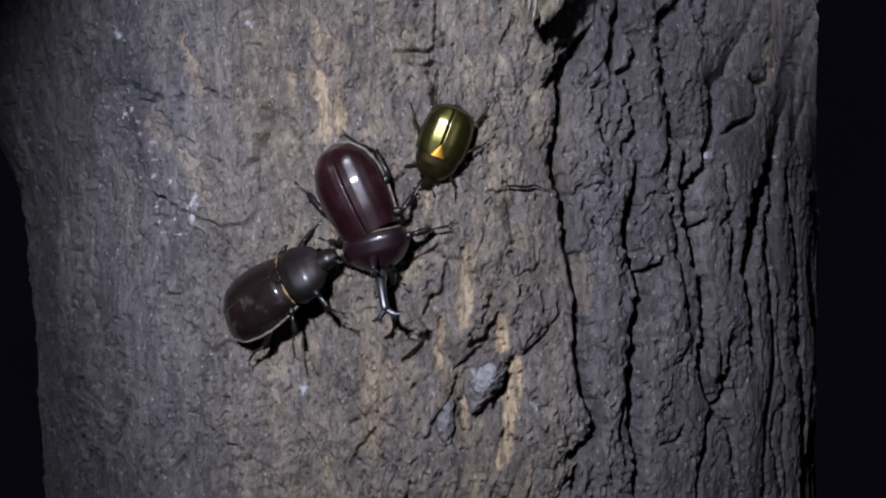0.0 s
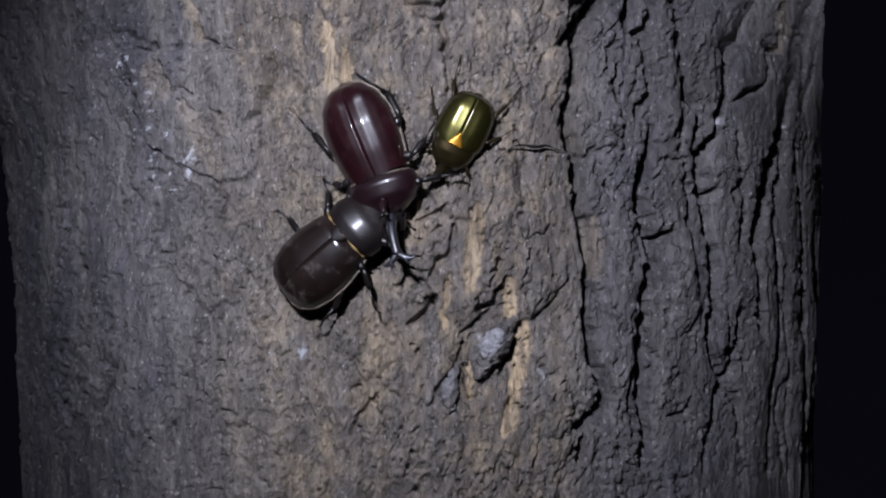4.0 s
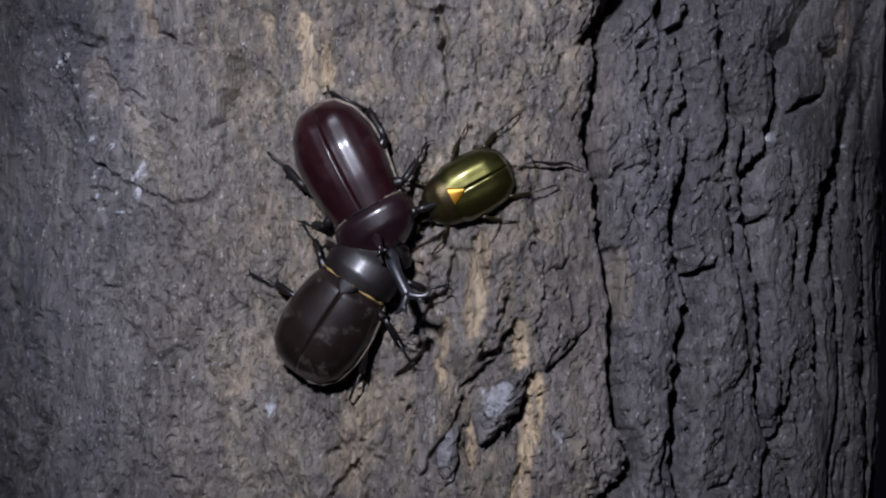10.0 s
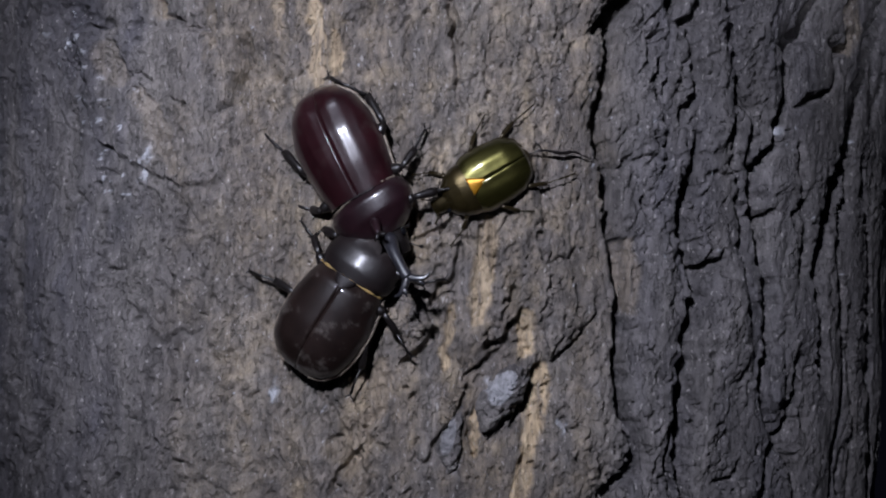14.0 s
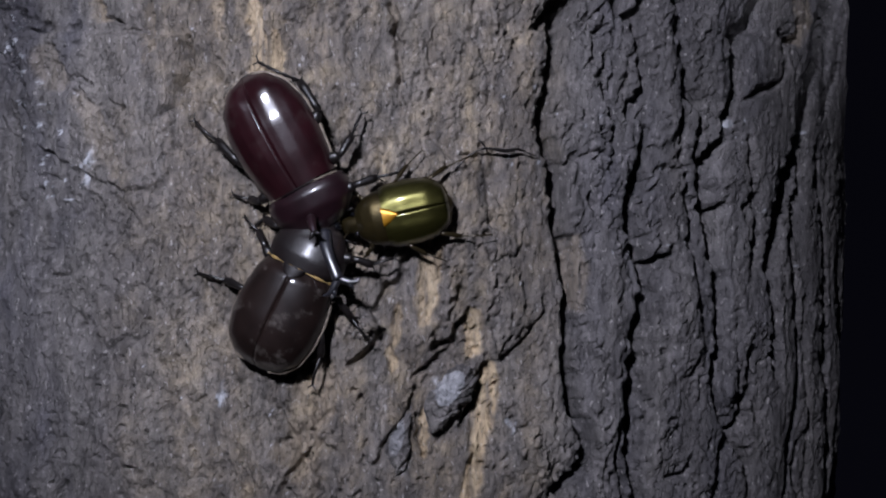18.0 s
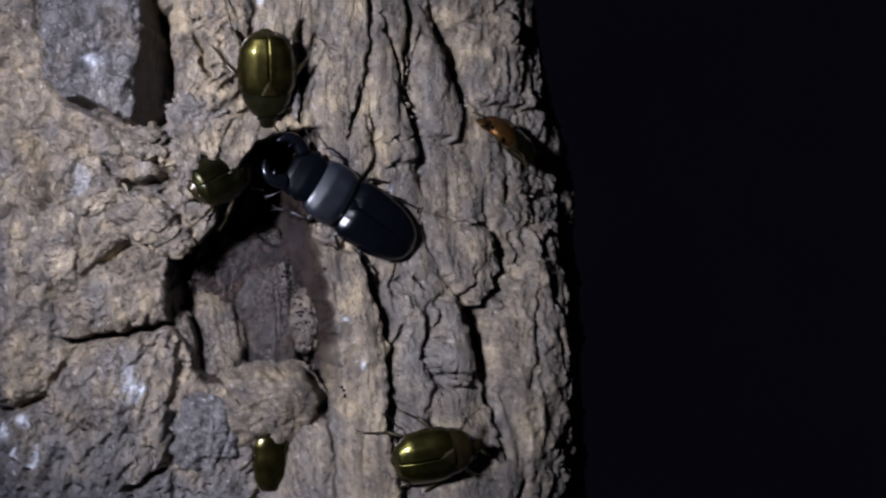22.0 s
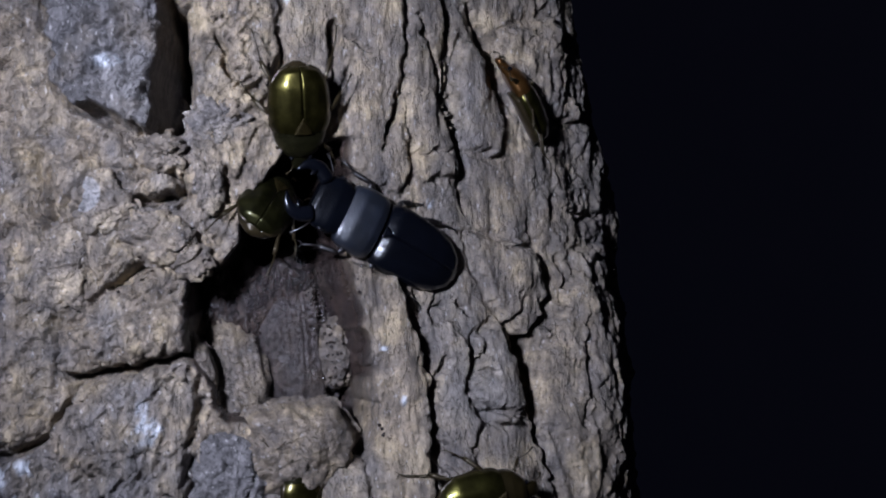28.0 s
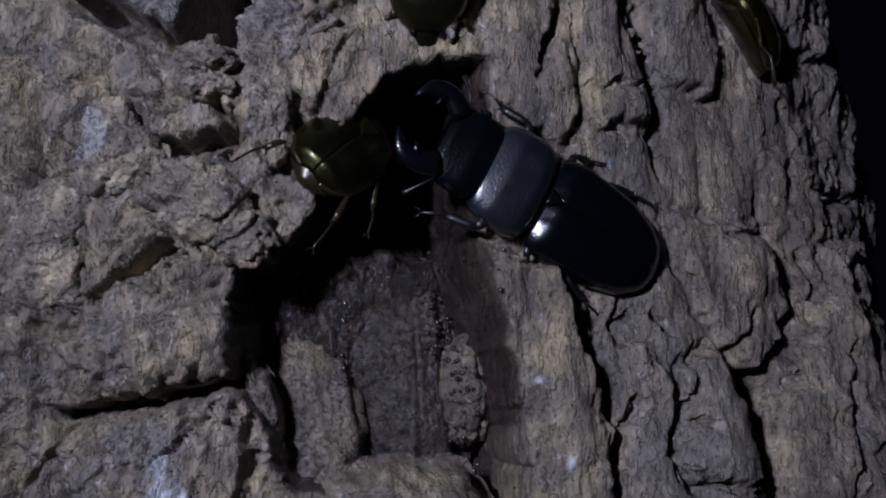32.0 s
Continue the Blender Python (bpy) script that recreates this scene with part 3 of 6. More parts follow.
crack(0.98, 3, (39.0, 120.1), (39.7, 115.3), (37.6, 106.9), (34.4, 103.4), (33.8, 97.6))
crack(1.28, 4, (17.7, 40.8), (13.7, 31.0))
crack(8.66, 1.6, (-46.7, 38.2), (-47.0, 22.1), (-47.5, 3.3), (-48.2, -15.6))
crack(6.90, 1.3, (-52.5, -1.9), (-53.1, -26.9), (-51.5, -48.8))
crack(1.14, 1.6, (-45.1, 7.9), (-45.5, -2.1), (-45.4, -6.1), (-43.6, -9.9))
crack(0.58, 1.5, (-46.8, -69.5), (-47.2, -61.5), (-47.0, -56.8))
crack(1.69, 12, (57.9, 133.1), (58.0, 125.4), (57.2, 117.4))
crack(0.59, 6, (37.4, 214.9), (38.0, 203.7), (38.2, 194.7), (38.0, 186.8))
crack(2.14, 6, (73.3, 216.2), (76.6, 207.0), (77.0, 195.2), (77.6, 190.0))
crack(1.22, 4, (54.5, 208.5), (54.3, 198.9))
crack(1.12, 3, (62.0, 193.5), (61.5, 189.2), (60.3, 182.1))
crack(1.03, 3, (64.6, 211.3), (66.8, 201.6), (68.6, 190.4), (70.5, 181.6), (71.1, 168.8))
crack(0.38, 1.2, (62.8, 181.4), (66.9, 181.6), (71.0, 182.5))
crack(2.24, 6, (80.8, 161.4), (82.2, 153.4), (80.4, 144.9), (76.7, 137.5), (76.8, 127.4), (77.4, 117.3), (77.9, 107.3))
crack(0.66, 1.8, (75.7, 142.7), (75.9, 132.5), (77.2, 122.3))
crack(1.00, 3, (62.6, 148.9), (64.9, 137.7), (64.4, 125.6), (65.1, 116.1), (66.4, 110.1))
crack(0.63, 2, (71.5, 144.5), (71.0, 137.0), (68.2, 130.6), (68.2, 125.1))
crack(0.98, 3.5, (38.7, 139.4), (32.3, 137.2), (26.4, 135.1), (25.8, 145.7))
crack(1.11, 3.5, (17.7, 123.3), (19.8, 120.2), (24.9, 124.6), (27.5, 132.4))
crack(0.97, 3, (24.6, 181.6), (24.7, 168.9), (26.5, 160.8), (25.9, 152.1), (22.4, 150.2))
crack(1.19, 4, (31.8, 155.8), (36.4, 158.9), (39.1, 164.1))
crack(0.83, 3, (30.6, 153.5), (35.3, 156.6))
crack(0.95, 4, (36.2, 183.9), (38.3, 172.0), (33.6, 170.7))
crack(0.51, 1.5, (68.6, 128.7), (70.9, 124.1), (74.8, 125.2))
crack(0.68, 2.5, (83.6, 158.0), (83.9, 149.9))
crack(0.43, 1.2, (93.3, 163.2), (90.7, 156.2))
crack(0.96, 3, (27.4, 190.3), (32.5, 184.8), (33.3, 180.4))
crack(0.72, 2.5, (48.4, 205.5), (49.0, 199.6), (47.8, 192.4))
crack(0.48, 1.5, (43.6, 193.4), (46.0, 195.3), (47.2, 191.2))
crack(0.62, 2, (63.7, 163.7), (62.4, 153.9))
crack(0.50, 1.5, (66.2, 151.2), (65.3, 146.2))
crack(0.68, 2, (80.2, 168.8), (81.0, 160.8), (75.5, 160.3))
crack(0.65, 2, (68.3, 219.6), (69.9, 212.3), (68.6, 203.1))
crack(0.59, 1.5, (86.0, 168.8), (95.7, 168.2))
crack(0.74, 2.5, (25.3, 215.0), (25.0, 204.6))
crack(0.62, 2, (19.2, 195.5), (22.6, 198.9))
crack(0.63, 2, (15.8, 155.0), (17.1, 145.7))
crack(1.01, 3, (54.9, 209.4), (55.0, 199.4), (54.4, 191.9))
crack(0.64, 2, (56.3, 205.9), (58.5, 202.6))
crack(0.79, 2.5, (62.3, 218.8), (64.3, 211.5))
crack(0.38, 1.2, (23.4, 110.7), (24.1, 118.0))
crack(0.50, 1.5, (26.6, 146.5), (31.1, 145.5))
crack(0.62, 2, (23.6, 172.3), (26.4, 160.7), (26.5, 152.4))
crack(1.9, 5, (16.6, 39.1), (16.4, 31.3), (16.0, 23.4), (15.7, 16.9), (15.0, 11.0), (15.1, 6.4), (16.8, 0.0), (17.2, -6.5), (16.7, -12.4), (17.7, -18.2), (18.2, -26.1), (18.1, -34.0), (18.0, -37.9))
crack(1.5, 4, (18.0, -37.2), (17.8, -44.5), (18.5, -51.0), (19.5, -58.3), (20.6, -64.3), (21.1, -68.9), (18.6, -72.1), (17.0, -74.3))
crack(2.2, 3, (17.6, -37.6), (19.0, -37.6))
crack(0.8, 2.2, (22.8, 25.7), (22.1, 22.0), (22.4, 18.1), (23.4, 14.2), (23.8, 10.2), (24.2, 5.6), (23.6, -0.5))
crack(0.5, 1.4, (21.7, 30.6), (21.5, 26.6), (20.7, 24.5))
crack(0.6, 1.6, (22.1, 9.4), (22.8, 6.8), (23.9, 4.6))
crack(1.1, 3, (26.4, 32.5), (27.2, 27.2), (27.8, 20.6), (27.7, 17.3), (26.3, 14.8), (26.3, 11.1))
crack(1.1, 3, (27.8, 7.2), (27.7, 1.2), (28.0, -3.8), (26.5, -6.3), (26.6, -11.0), (27.4, -18.3), (28.2, -25.0))
crack(0.5, 1.4, (27.1, -5.6), (28.0, -5.2), (28.5, -7.5), (27.5, -9.7))
crack(0.9, 2.2, (28.2, -24.3), (29.8, -22.9), (31.4, -19.0))
crack(1, 3, (32.8, 33.5), (33.0, 27.4), (33.5, 22.8), (34.1, 18.1), (35.1, 14.8), (35.5, 6.7), (35.1, 3.2), (36.0, -1.5), (36.0, -8.4), (36.9, -15.2), (38.0, -24.9))
crack(0.5, 2, (32.4, 21.2), (32.9, 11.1), (33.2, 1.6), (34.1, -5.1), (34.5, -14.0), (34.9, -24.9))
crack(1.5, 4, (44.2, 40.4), (43.5, 35.6), (41.0, 32.2), (40.9, 26.2), (40.3, 19.1), (39.0, 13.3), (38.8, 8.4), (37.8, 4.5), (36.8, 3.2), (36.6, -2.2))
crack(0.9, 2.4, (41.8, 17.4), (45.0, 19.7), (47.7, 23.3))
crack(1, 3, (46.9, 35.5), (48.8, 32.4), (50.7, 35.2), (50.1, 37.9))
crack(0.7, 2, (48.7, 32.4), (48.6, 26.6), (47.8, 23.5))
crack(0.8, 2.4, (41.9, 8.5), (42.4, 1.9), (42.8, -3.7), (42.0, -12.2))
crack(0.8, 2.4, (38.7, -8.2), (37.6, -13.1), (38.1, -18.0))
crack(0.5, 1.4, (17.3, -0.7), (18.4, 0.5), (19.4, 3.4))
crack(0.4, 1, (18.4, 0.5), (20.9, 4.0), (23.4, 3.5))
crack(0.9, 2, (21.3, -5.9), (21.4, -9.9))
crack(0.4, 1, (29.2, -0.7), (33.5, 0.3))
crack(3.2, 7, (54.8, 24.5), (52.6, 9.9), (49.8, -3.0), (48.2, -14.8), (46.7, -25.6))
crack(1.2, 3.5, (43.4, -6.5), (44.0, -16.4), (43.7, -25.6))
crack(1, 3, (53.3, -2.7), (52.7, -13.1), (52.2, -25.0))
crack(1.8, 5, (27.8, 8.5), (27.6, 1.5), (27.1, -3.5), (26.4, -7.5), (27.5, -19.7), (28.1, -24.0), (27.7, -34.9), (26.5, -39.9), (27.2, -49.1), (26.6, -57.2), (26.8, -71.6), (27.1, -79.9), (26.8, -88.6))
crack(0.8, 2, (25.9, -40.8), (25.3, -55.0), (24.5, -69.2), (25.8, -80.7))
crack(0.8, 2, (28.1, -23.8), (29.9, -22.1), (31.5, -19.3))
crack(0.7, 1.8, (27.9, -53.3), (28.3, -58.5), (27.6, -61.9))
crack(0.7, 1.8, (30.7, -73.1), (33.0, -72.8), (34.3, -68.7))
crack(1.6, 4.5, (36.9, 4.0), (36.7, -8.3), (37.6, -18.7), (38.4, -25.0), (38.7, -34.4), (38.0, -44.7), (37.9, -53.0), (39.3, -60.7), (40.3, -64.0))
crack(1.4, 4, (43.4, -43.6), (43.0, -55.2), (41.4, -64.3), (39.4, -69.1), (38.0, -77.2), (36.3, -90.4))
crack(0.9, 3, (41.5, -65.4), (43.2, -73.4), (43.7, -88.6))
crack(0.7, 2.4, (38.0, -13.5), (38.7, -8.4))
crack(0.6, 2, (34.8, -7.1), (34.9, -23.5), (35.3, -36.9))
crack(0.6, 2, (33.6, -5.0), (34.2, -19.3), (34.6, -27.6))
crack(1.6, 4.5, (51.6, 6.7), (48.7, -6.1), (46.4, -22.9), (47.4, -40.2), (47.8, -53.2))
crack(1.5, 4.5, (52.2, -6.3), (52.2, -25.9), (53.1, -45.8), (52.1, -61.0), (50.4, -80.2), (50.0, -96.0))
crack(0.8, 2.5, (53.7, -70.4), (53.0, -81.3), (55.5, -98.2))
crack(1.7, 5, (56.9, 6.7), (59.7, -21.5), (60.1, -38.6), (61.3, -61.9), (62.5, -85.6), (62.3, -101.9))
crack(1.2, 4, (65.6, -22.3), (67.7, -46.4), (69.2, -76.9), (67.9, -105.2))
crack(1.1, 3, (18.0, -37.0), (18.0, -48.1), (19.1, -56.3), (19.6, -61.5))
crack(1.2, 3, (15.4, -76.1), (18.2, -73.5), (20.7, -69.8), (20.9, -64.7))
crack(0.9, 2.5, (17.3, -77.4), (16.8, -85.5))
crack(1, 3, (25.9, 49.3), (27.8, 46.1), (28.1, 39.7), (26.5, 34.6))
crack(1.2, 4, (62.8, 50.7), (58.2, 37.2), (56.5, 26.3))
crack(0.9, 3, (70.0, 52.5), (64.2, 28.9), (58.0, 13.9))
crack(0.9, 2.2, (-3.0, 37.4), (-3.1, 29.7), (-2.7, 23.3), (-1.9, 13.8))
crack(0.6, 1.4, (-8.7, 32.1), (-8.9, 25.7), (-8.1, 21.8))
crack(1, 3, (9.4, -44.0), (10.8, -43.1), (12.6, -39.5), (14.0, -36.0))
crack(0.5, 1.5, (14.0, -36.0), (15.0, -33.9), (15.1, -31.2))
crack(0.4, 1, (8.1, -22.9), (8.8, -21.6), (11.3, -20.5), (12.0, -17.9), (12.5, -14.6))
crack(0.4, 1, (4.3, -23.7), (5.2, -26.2))
# groove cut where the step throws its shadow
crack(1.5, 3.5, (5.7, -32.4), (5.3, -36.6), (3.7, -39.6), (1.3, -41.3))
crack(1, 2.5, (-1.2, -48.8), (0.5, -45.2), (3.1, -41.9), (5.1, -39.5))
# groove carved to hold the knob's shadow on its right
crack(1.8, 4, (7.3, -45.7), (7.2, -50.6), (6.3, -55.1), (4.6, -58.4))
crack(1, 2.5, (-0.8, -50.1), (-1.4, -55.3), (-2.6, -58.9), (-4.3, -63.1), (-5.6, -67.7))
crack(1.4, 3.5, (-4.7, -36.9), (-5.5, -39.9), (-7.5, -43.2), (-8.5, -44.5))
crack(0.9, 2.5, (-1.5, -17.7), (-2.5, -22.3), (-2.8, -25.5), (-4.6, -29.5), (-5.6, -32.7))
crack(0.6, 1.6, (-7.7, -16.3), (-4.8, -14.9), (-2.4, -11.9))
crack(1, 2.5, (4.8, -27.9), (4.5, -30.1), (3.5, -30.5))
crack(0.8, 2, (-0.4, -56.6), (-0.4, -61.8), (0.4, -66.9))
streak(4.6, (1.7, -13.0), (1.4, -19.5), (1.0, -26.0), (0.3, -34.5), tone=0.72)
streak(2.8, (6.3, -33.3), (6.2, -38.2), (5.8, -42.8), tone=0.95)
streak(3.6, (8.1, -46.0), (8.3, -51.2), (7.7, -56.4), (7.2, -61.0), (6.7, -68.2), tone=1)
streak(3.2, (6.6, -66.9), (6.0, -72.7), (5.5, -76.0), tone=0.95)
streak(1.5, (-2.8, -32.0), (-3.2, -38.5), (-3.7, -46.6), tone=0.8)
streak(1.5, (0.9, -55.2), (0.2, -59.8), (0.3, -66.3), tone=0.9)
streak(3.4, (19.0, -16.6), (19.1, -24.2), (19.1, -32.8), tone=0.22)
streak(5, (-6.5, -12.7), (-6.9, -21.8), tone=0.22)
streak(3, (-7.8, -11.4), (-8.2, -22.6), tone=0.3)
streak(4, (-10.7, -45.2), (-11.8, -58.2), tone=0.22)
streak(7, (-13.6, -38.6), (-13.4, -53.2), (-14.5, -69.6), tone=0.22)
streak(3, (-19.4, 37.2), (-19.0, 29.4), (-19.2, 23.0), (-18.9, 18.4), tone=0.7)
streak(2.4, (-16.9, 29.4), (-17.0, 21.0), tone=0.75)
streak(1.4, (-30.7, 37.2), (-30.7, 29.4), (-30.7, 23.5), tone=0.22)
streak(1.2, (-36.6, 37.3), (-36.6, 34.0), tone=0.22)
streak(4, (-41.0, 27.6), (-40.1, 21.6), (-39.8, 18.2), tone=0.13)
streak(3.4, (-38.1, 16.9), (-36.2, 10.9), (-35.2, 4.9), (-34.4, -1.7), tone=0.13)
streak(4, (-17.4, -66.1), (-14.7, -63.3), (-13.3, -74.8), tone=0.13)
crack(1.4, 3, (-43.4, 31.6), (-42.2, 31.3), (-41.1, 32.8))
crack(0.8, 2, (-44.8, 33.2), (-44.4, 35.2), (-43.9, 36.6))
crack(0.8, 2, (-38.9, 32.1), (-38.1, 33.4))
crack(0.7, 1.8, (-35.7, 34.1), (-34.1, 32.9))
crack(0.4, 1.2, (-32.9, 31.2), (-30.6, 29.8))
crack(0.8, 2, (-38.1, 20.8), (-36.6, 18.1))
crack(0.6, 1.6, (-34.1, 12.7), (-33.0, 13.6))
crack(1.1, 3, (-27.6, 29.5), (-27.1, 23.0), (-28.1, 17.7), (-28.7, 13.8), (-30.0, 11.8))
crack(0.6, 1.6, (-41.7, 3.6), (-40.4, 1.6))
crack(0.5, 1.4, (-34.2, -15.8), (-32.9, -10.5), (-31.8, -13.7))
crack(0.8, 1.6, (-42.8, -5.1), (-41.9, -5.8))
crack(0.6, 1.6, (-45.7, 23.9), (-44.8, 25.8), (-44.0, 21.1))
crack(0.5, 1.2, (-46.4, -14.6), (-46.2, -11.2), (-44.8, -10.2))
crack(0.6, 1.8, (-47.1, -57.5), (-47.6, -64.3), (-48.7, -71.4), (-49.3, -77.0))
crack(0.7, 1.8, (-39.7, -72.2), (-40.8, -77.7))
crack(0.6, 1.5, (-41.3, -59.2), (-41.3, -65.8))
crack(0.9, 2.2, (-12.9, -63.2), (-14.7, -67.8), (-16.5, -72.5), (-16.9, -76.6))
crack(0.8, 1.5, (-31.1, -34.9), (-30.4, -35.3))
crack(5, 20, (37.9, 209.3), (37.9, 201.4), (37.8, 193.6), (37.4, 187.3), (35.9, 183.9))
crack(1.2, 3, (26.1, 177.3), (25.7, 170.5), (26.5, 162.7), (25.8, 154.7), (26.0, 144.5), (26.1, 135.4))
crack(0.9, 3, (26.1, 134.8), (27.9, 135.4), (31.8, 137.2), (35.8, 139.0), (38.9, 139.9))
crack(1.1, 3, (17.2, 123.2), (20.2, 119.7), (23.1, 122.2), (26.1, 127.4), (27.5, 130.9), (27.9, 134.1))
crack(1.2, 3, (29.5, 150.0), (31.7, 154.9), (35.1, 158.4), (36.4, 161.3))
# groove that puts the shadow below the knob into the relief
crack(1.6, 4, (31.7, 171.9), (35.7, 170.3), (38.4, 173.5))
crack(1, 3.5, (64.0, 151.4), (64.2, 139.3), (64.8, 132.1), (64.5, 120.4), (65.6, 106.1))
crack(2.4, 6, (82.3, 151.5), (80.4, 145.1), (78.5, 140.8), (77.4, 133.3), (77.3, 123.4), (77.3, 113.7), (77.4, 103.4))
crack(1, 2.5, (87.1, 167.2), (95.1, 167.1))
crack(0.9, 2.5, (60.6, 183.4), (61.7, 190.1), (62.6, 193.8))
crack(0.6, 2, (68.5, 149.1), (69.7, 145.3))
crack(0.6, 2, (65.2, 145.6), (67.1, 149.1))
crack(0.8, 2.5, (71.2, 138.8), (69.6, 133.5), (71.7, 132.0))
crack(0.7, 2, (69.4, 124.0), (73.2, 124.0), (76.4, 124.3))
crack(1.2, 4, (68.3, 204.5), (68.9, 194.7), (70.3, 187.5), (71.8, 178.8), (71.3, 171.2))
crack(1.4, 4, (74.6, 210.9), (75.7, 203.5), (78.1, 193.5))
crack(0.9, 3, (88.6, 154.5), (90.5, 157.1))
crack(0.8, 2.5, (77.3, 148.4), (75.7, 142.2), (75.8, 135.9))
crack(0.8, 2, (23.7, 149.0), (25.2, 153.0), (26.0, 153.6))
crack(0.7, 2, (18.6, 195.0), (20.9, 196.7), (22.2, 196.7))
crack(1, 3, (42.0, 204.0), (42.9, 200.2), (43.4, 195.1))
crack(0.8, 2.5, (44.7, 191.8), (45.8, 193.0), (47.3, 195.5))
crack(1.5, 4, (48.6, 95.4), (44.6, 93.0), (42.3, 82.2), (40.5, 73.0), (38.7, 66.3), (35.8, 60.9))
crack(1.2, 3.5, (51.8, 96.7), (53.3, 88.0), (53.7, 81.7), (53.0, 73.6), (49.9, 70.3), (49.7, 62.4))
crack(1.5, 4, (64.7, 100.2), (64.1, 90.7), (62.7, 77.3), (60.1, 65.9), (60.5, 55.4), (61.8, 43.3))
crack(0.8, 2.5, (74.0, 85.1), (67.4, 83.2), (65.0, 77.2))
crack(1.5, 4.5, (48.8, 59.0), (47.1, 50.9), (44.6, 42.0), (42.1, 34.4), (40.9, 27.2))
crack(2, 5, (35.3, 55.9), (33.3, 51.3), (31.8, 48.5))
crack(1.5, 4, (25.8, 65.3), (26.0, 56.4), (25.0, 43.2), (24.2, 38.3))
crack(1.2, 3.5, (40.2, 116.4), (38.5, 107.3), (35.0, 103.6), (34.1, 96.7))
crack(0.9, 2.5, (22.4, 104.1), (21.2, 92.4))
crack(1.8, 5, (80.1, 96.1), (73.9, 69.5), (66.5, 54.1), (62.2, 39.3), (59.1, 19.6))
crack(0.9, 3, (39.4, 58.1), (39.5, 45.4))
crack(1.4, 4, (57.3, 56.1), (57.8, 43.3), (54.6, 21.7))
crack(0.8, 2.5, (47.9, 91.6), (47.3, 81.9))
crack(0.8, 2.5, (49.4, 81.8), (47.6, 69.9))
crack(0.6, 2, (38.3, 87.5), (38.8, 81.7))
crack(0.8, 2.5, (52.8, 50.9), (51.3, 46.3), (49.5, 43.1))
crack(1.2, 4, (66.4, 136.8), (63.9, 122.2), (63.0, 108.2))
crack(1, 3, (84.8, 143.7), (83.4, 129.0), (81.7, 119.2))
crack(0.6, 2, (34.5, 83.7), (33.0, 79.2))
crack(0.6, 2, (42.1, 90.4), (40.2, 83.4))
crack(0.7, 2, (20.1, 76.7), (18.4, 73.6))
crack(1.6, 4, (-3.3, 78.0), (-3.3, 65.1), (-3.9, 60.2), (-5.4, 55.0))
crack(1.3, 4, (42.6, 81.7), (39.8, 72.9), (37.1, 64.4), (37.5, 56.6), (38.8, 46.2))
crack(1.2, 3.5, (47.7, 81.8), (48.7, 69.5), (53.9, 74.3))
crack(1.5, 4.5, (48.6, 59.7), (46.9, 49.8), (44.4, 42.7), (41.3, 33.1), (40.4, 23.6))
crack(1.6, 4.5, (25.9, 54.0), (25.6, 46.3), (24.6, 36.7))
crack(0.7, 2, (27.7, 47.1), (28.1, 37.6), (26.2, 33.6))
crack(1, 3, (31.9, 45.6), (32.9, 37.9), (32.7, 30.1), (33.6, 18.3))
crack(2, 5, (20.5, 44.3), (17.6, 37.6), (16.7, 29.3))
crack(1.6, 5, (57.8, 43.9), (56.0, 27.7), (52.7, 13.4))
crack(1.4, 4, (66.4, 88.1), (61.9, 68.4), (60.7, 45.7), (60.1, 21.7))
crack(0.8, 2.5, (53.7, 51.0), (49.6, 43.2))
crack(0.8, 2, (22.9, 32.8), (21.3, 30.8))
crack(1.6, 4, (35.4, 55.0), (33.1, 50.2), (31.8, 46.2))
crack(0.6, 1.6, (-13.7, 61.0), (-11.5, 59.6), (-9.8, 61.4))
crack(0.6, 1.5, (-19.2, 43.0), (-17.9, 48.0))
crack(0.6, 1.6, (-6.7, 38.7), (-1.4, 38.3))
crack(0.7, 1.8, (-1.4, 50.0), (-1.4, 44.5), (-3.2, 42.5))
streak(7, (61.5, 127.1), (57.6, 101.0), (57.5, 84.1), (56.0, 66.4), tone=0.13)
streak(6, (51.2, 65.9), (52.5, 57.1), (50.7, 34.3), tone=0.22)
streak(3, (51.5, 65.9), (53.1, 53.5), tone=0.22)


def whole_pieces(owner):
    """Gives islands cut off from the largest patch of a piece back to the trunk."""
    owner = owner.copy()
    rows, cols = owner.shape
    for n in range(1, len(PIECES) + 1):
        left = {int(k) for k in np.flatnonzero(owner == n)}
        patches = []
        while left:
            patch, edge = set(), [left.pop()]
            while edge:
                k = edge.pop()
                patch.add(k)
                for p in (k - 1, k + 1, k - cols, k + cols):
                    if p in left:
                        left.discard(p)
                        edge.append(p)
            patches.append(patch)
        for patch in sorted(patches, key=len)[:-1]:
            owner.ravel()[list(patch)] = 0
    return owner


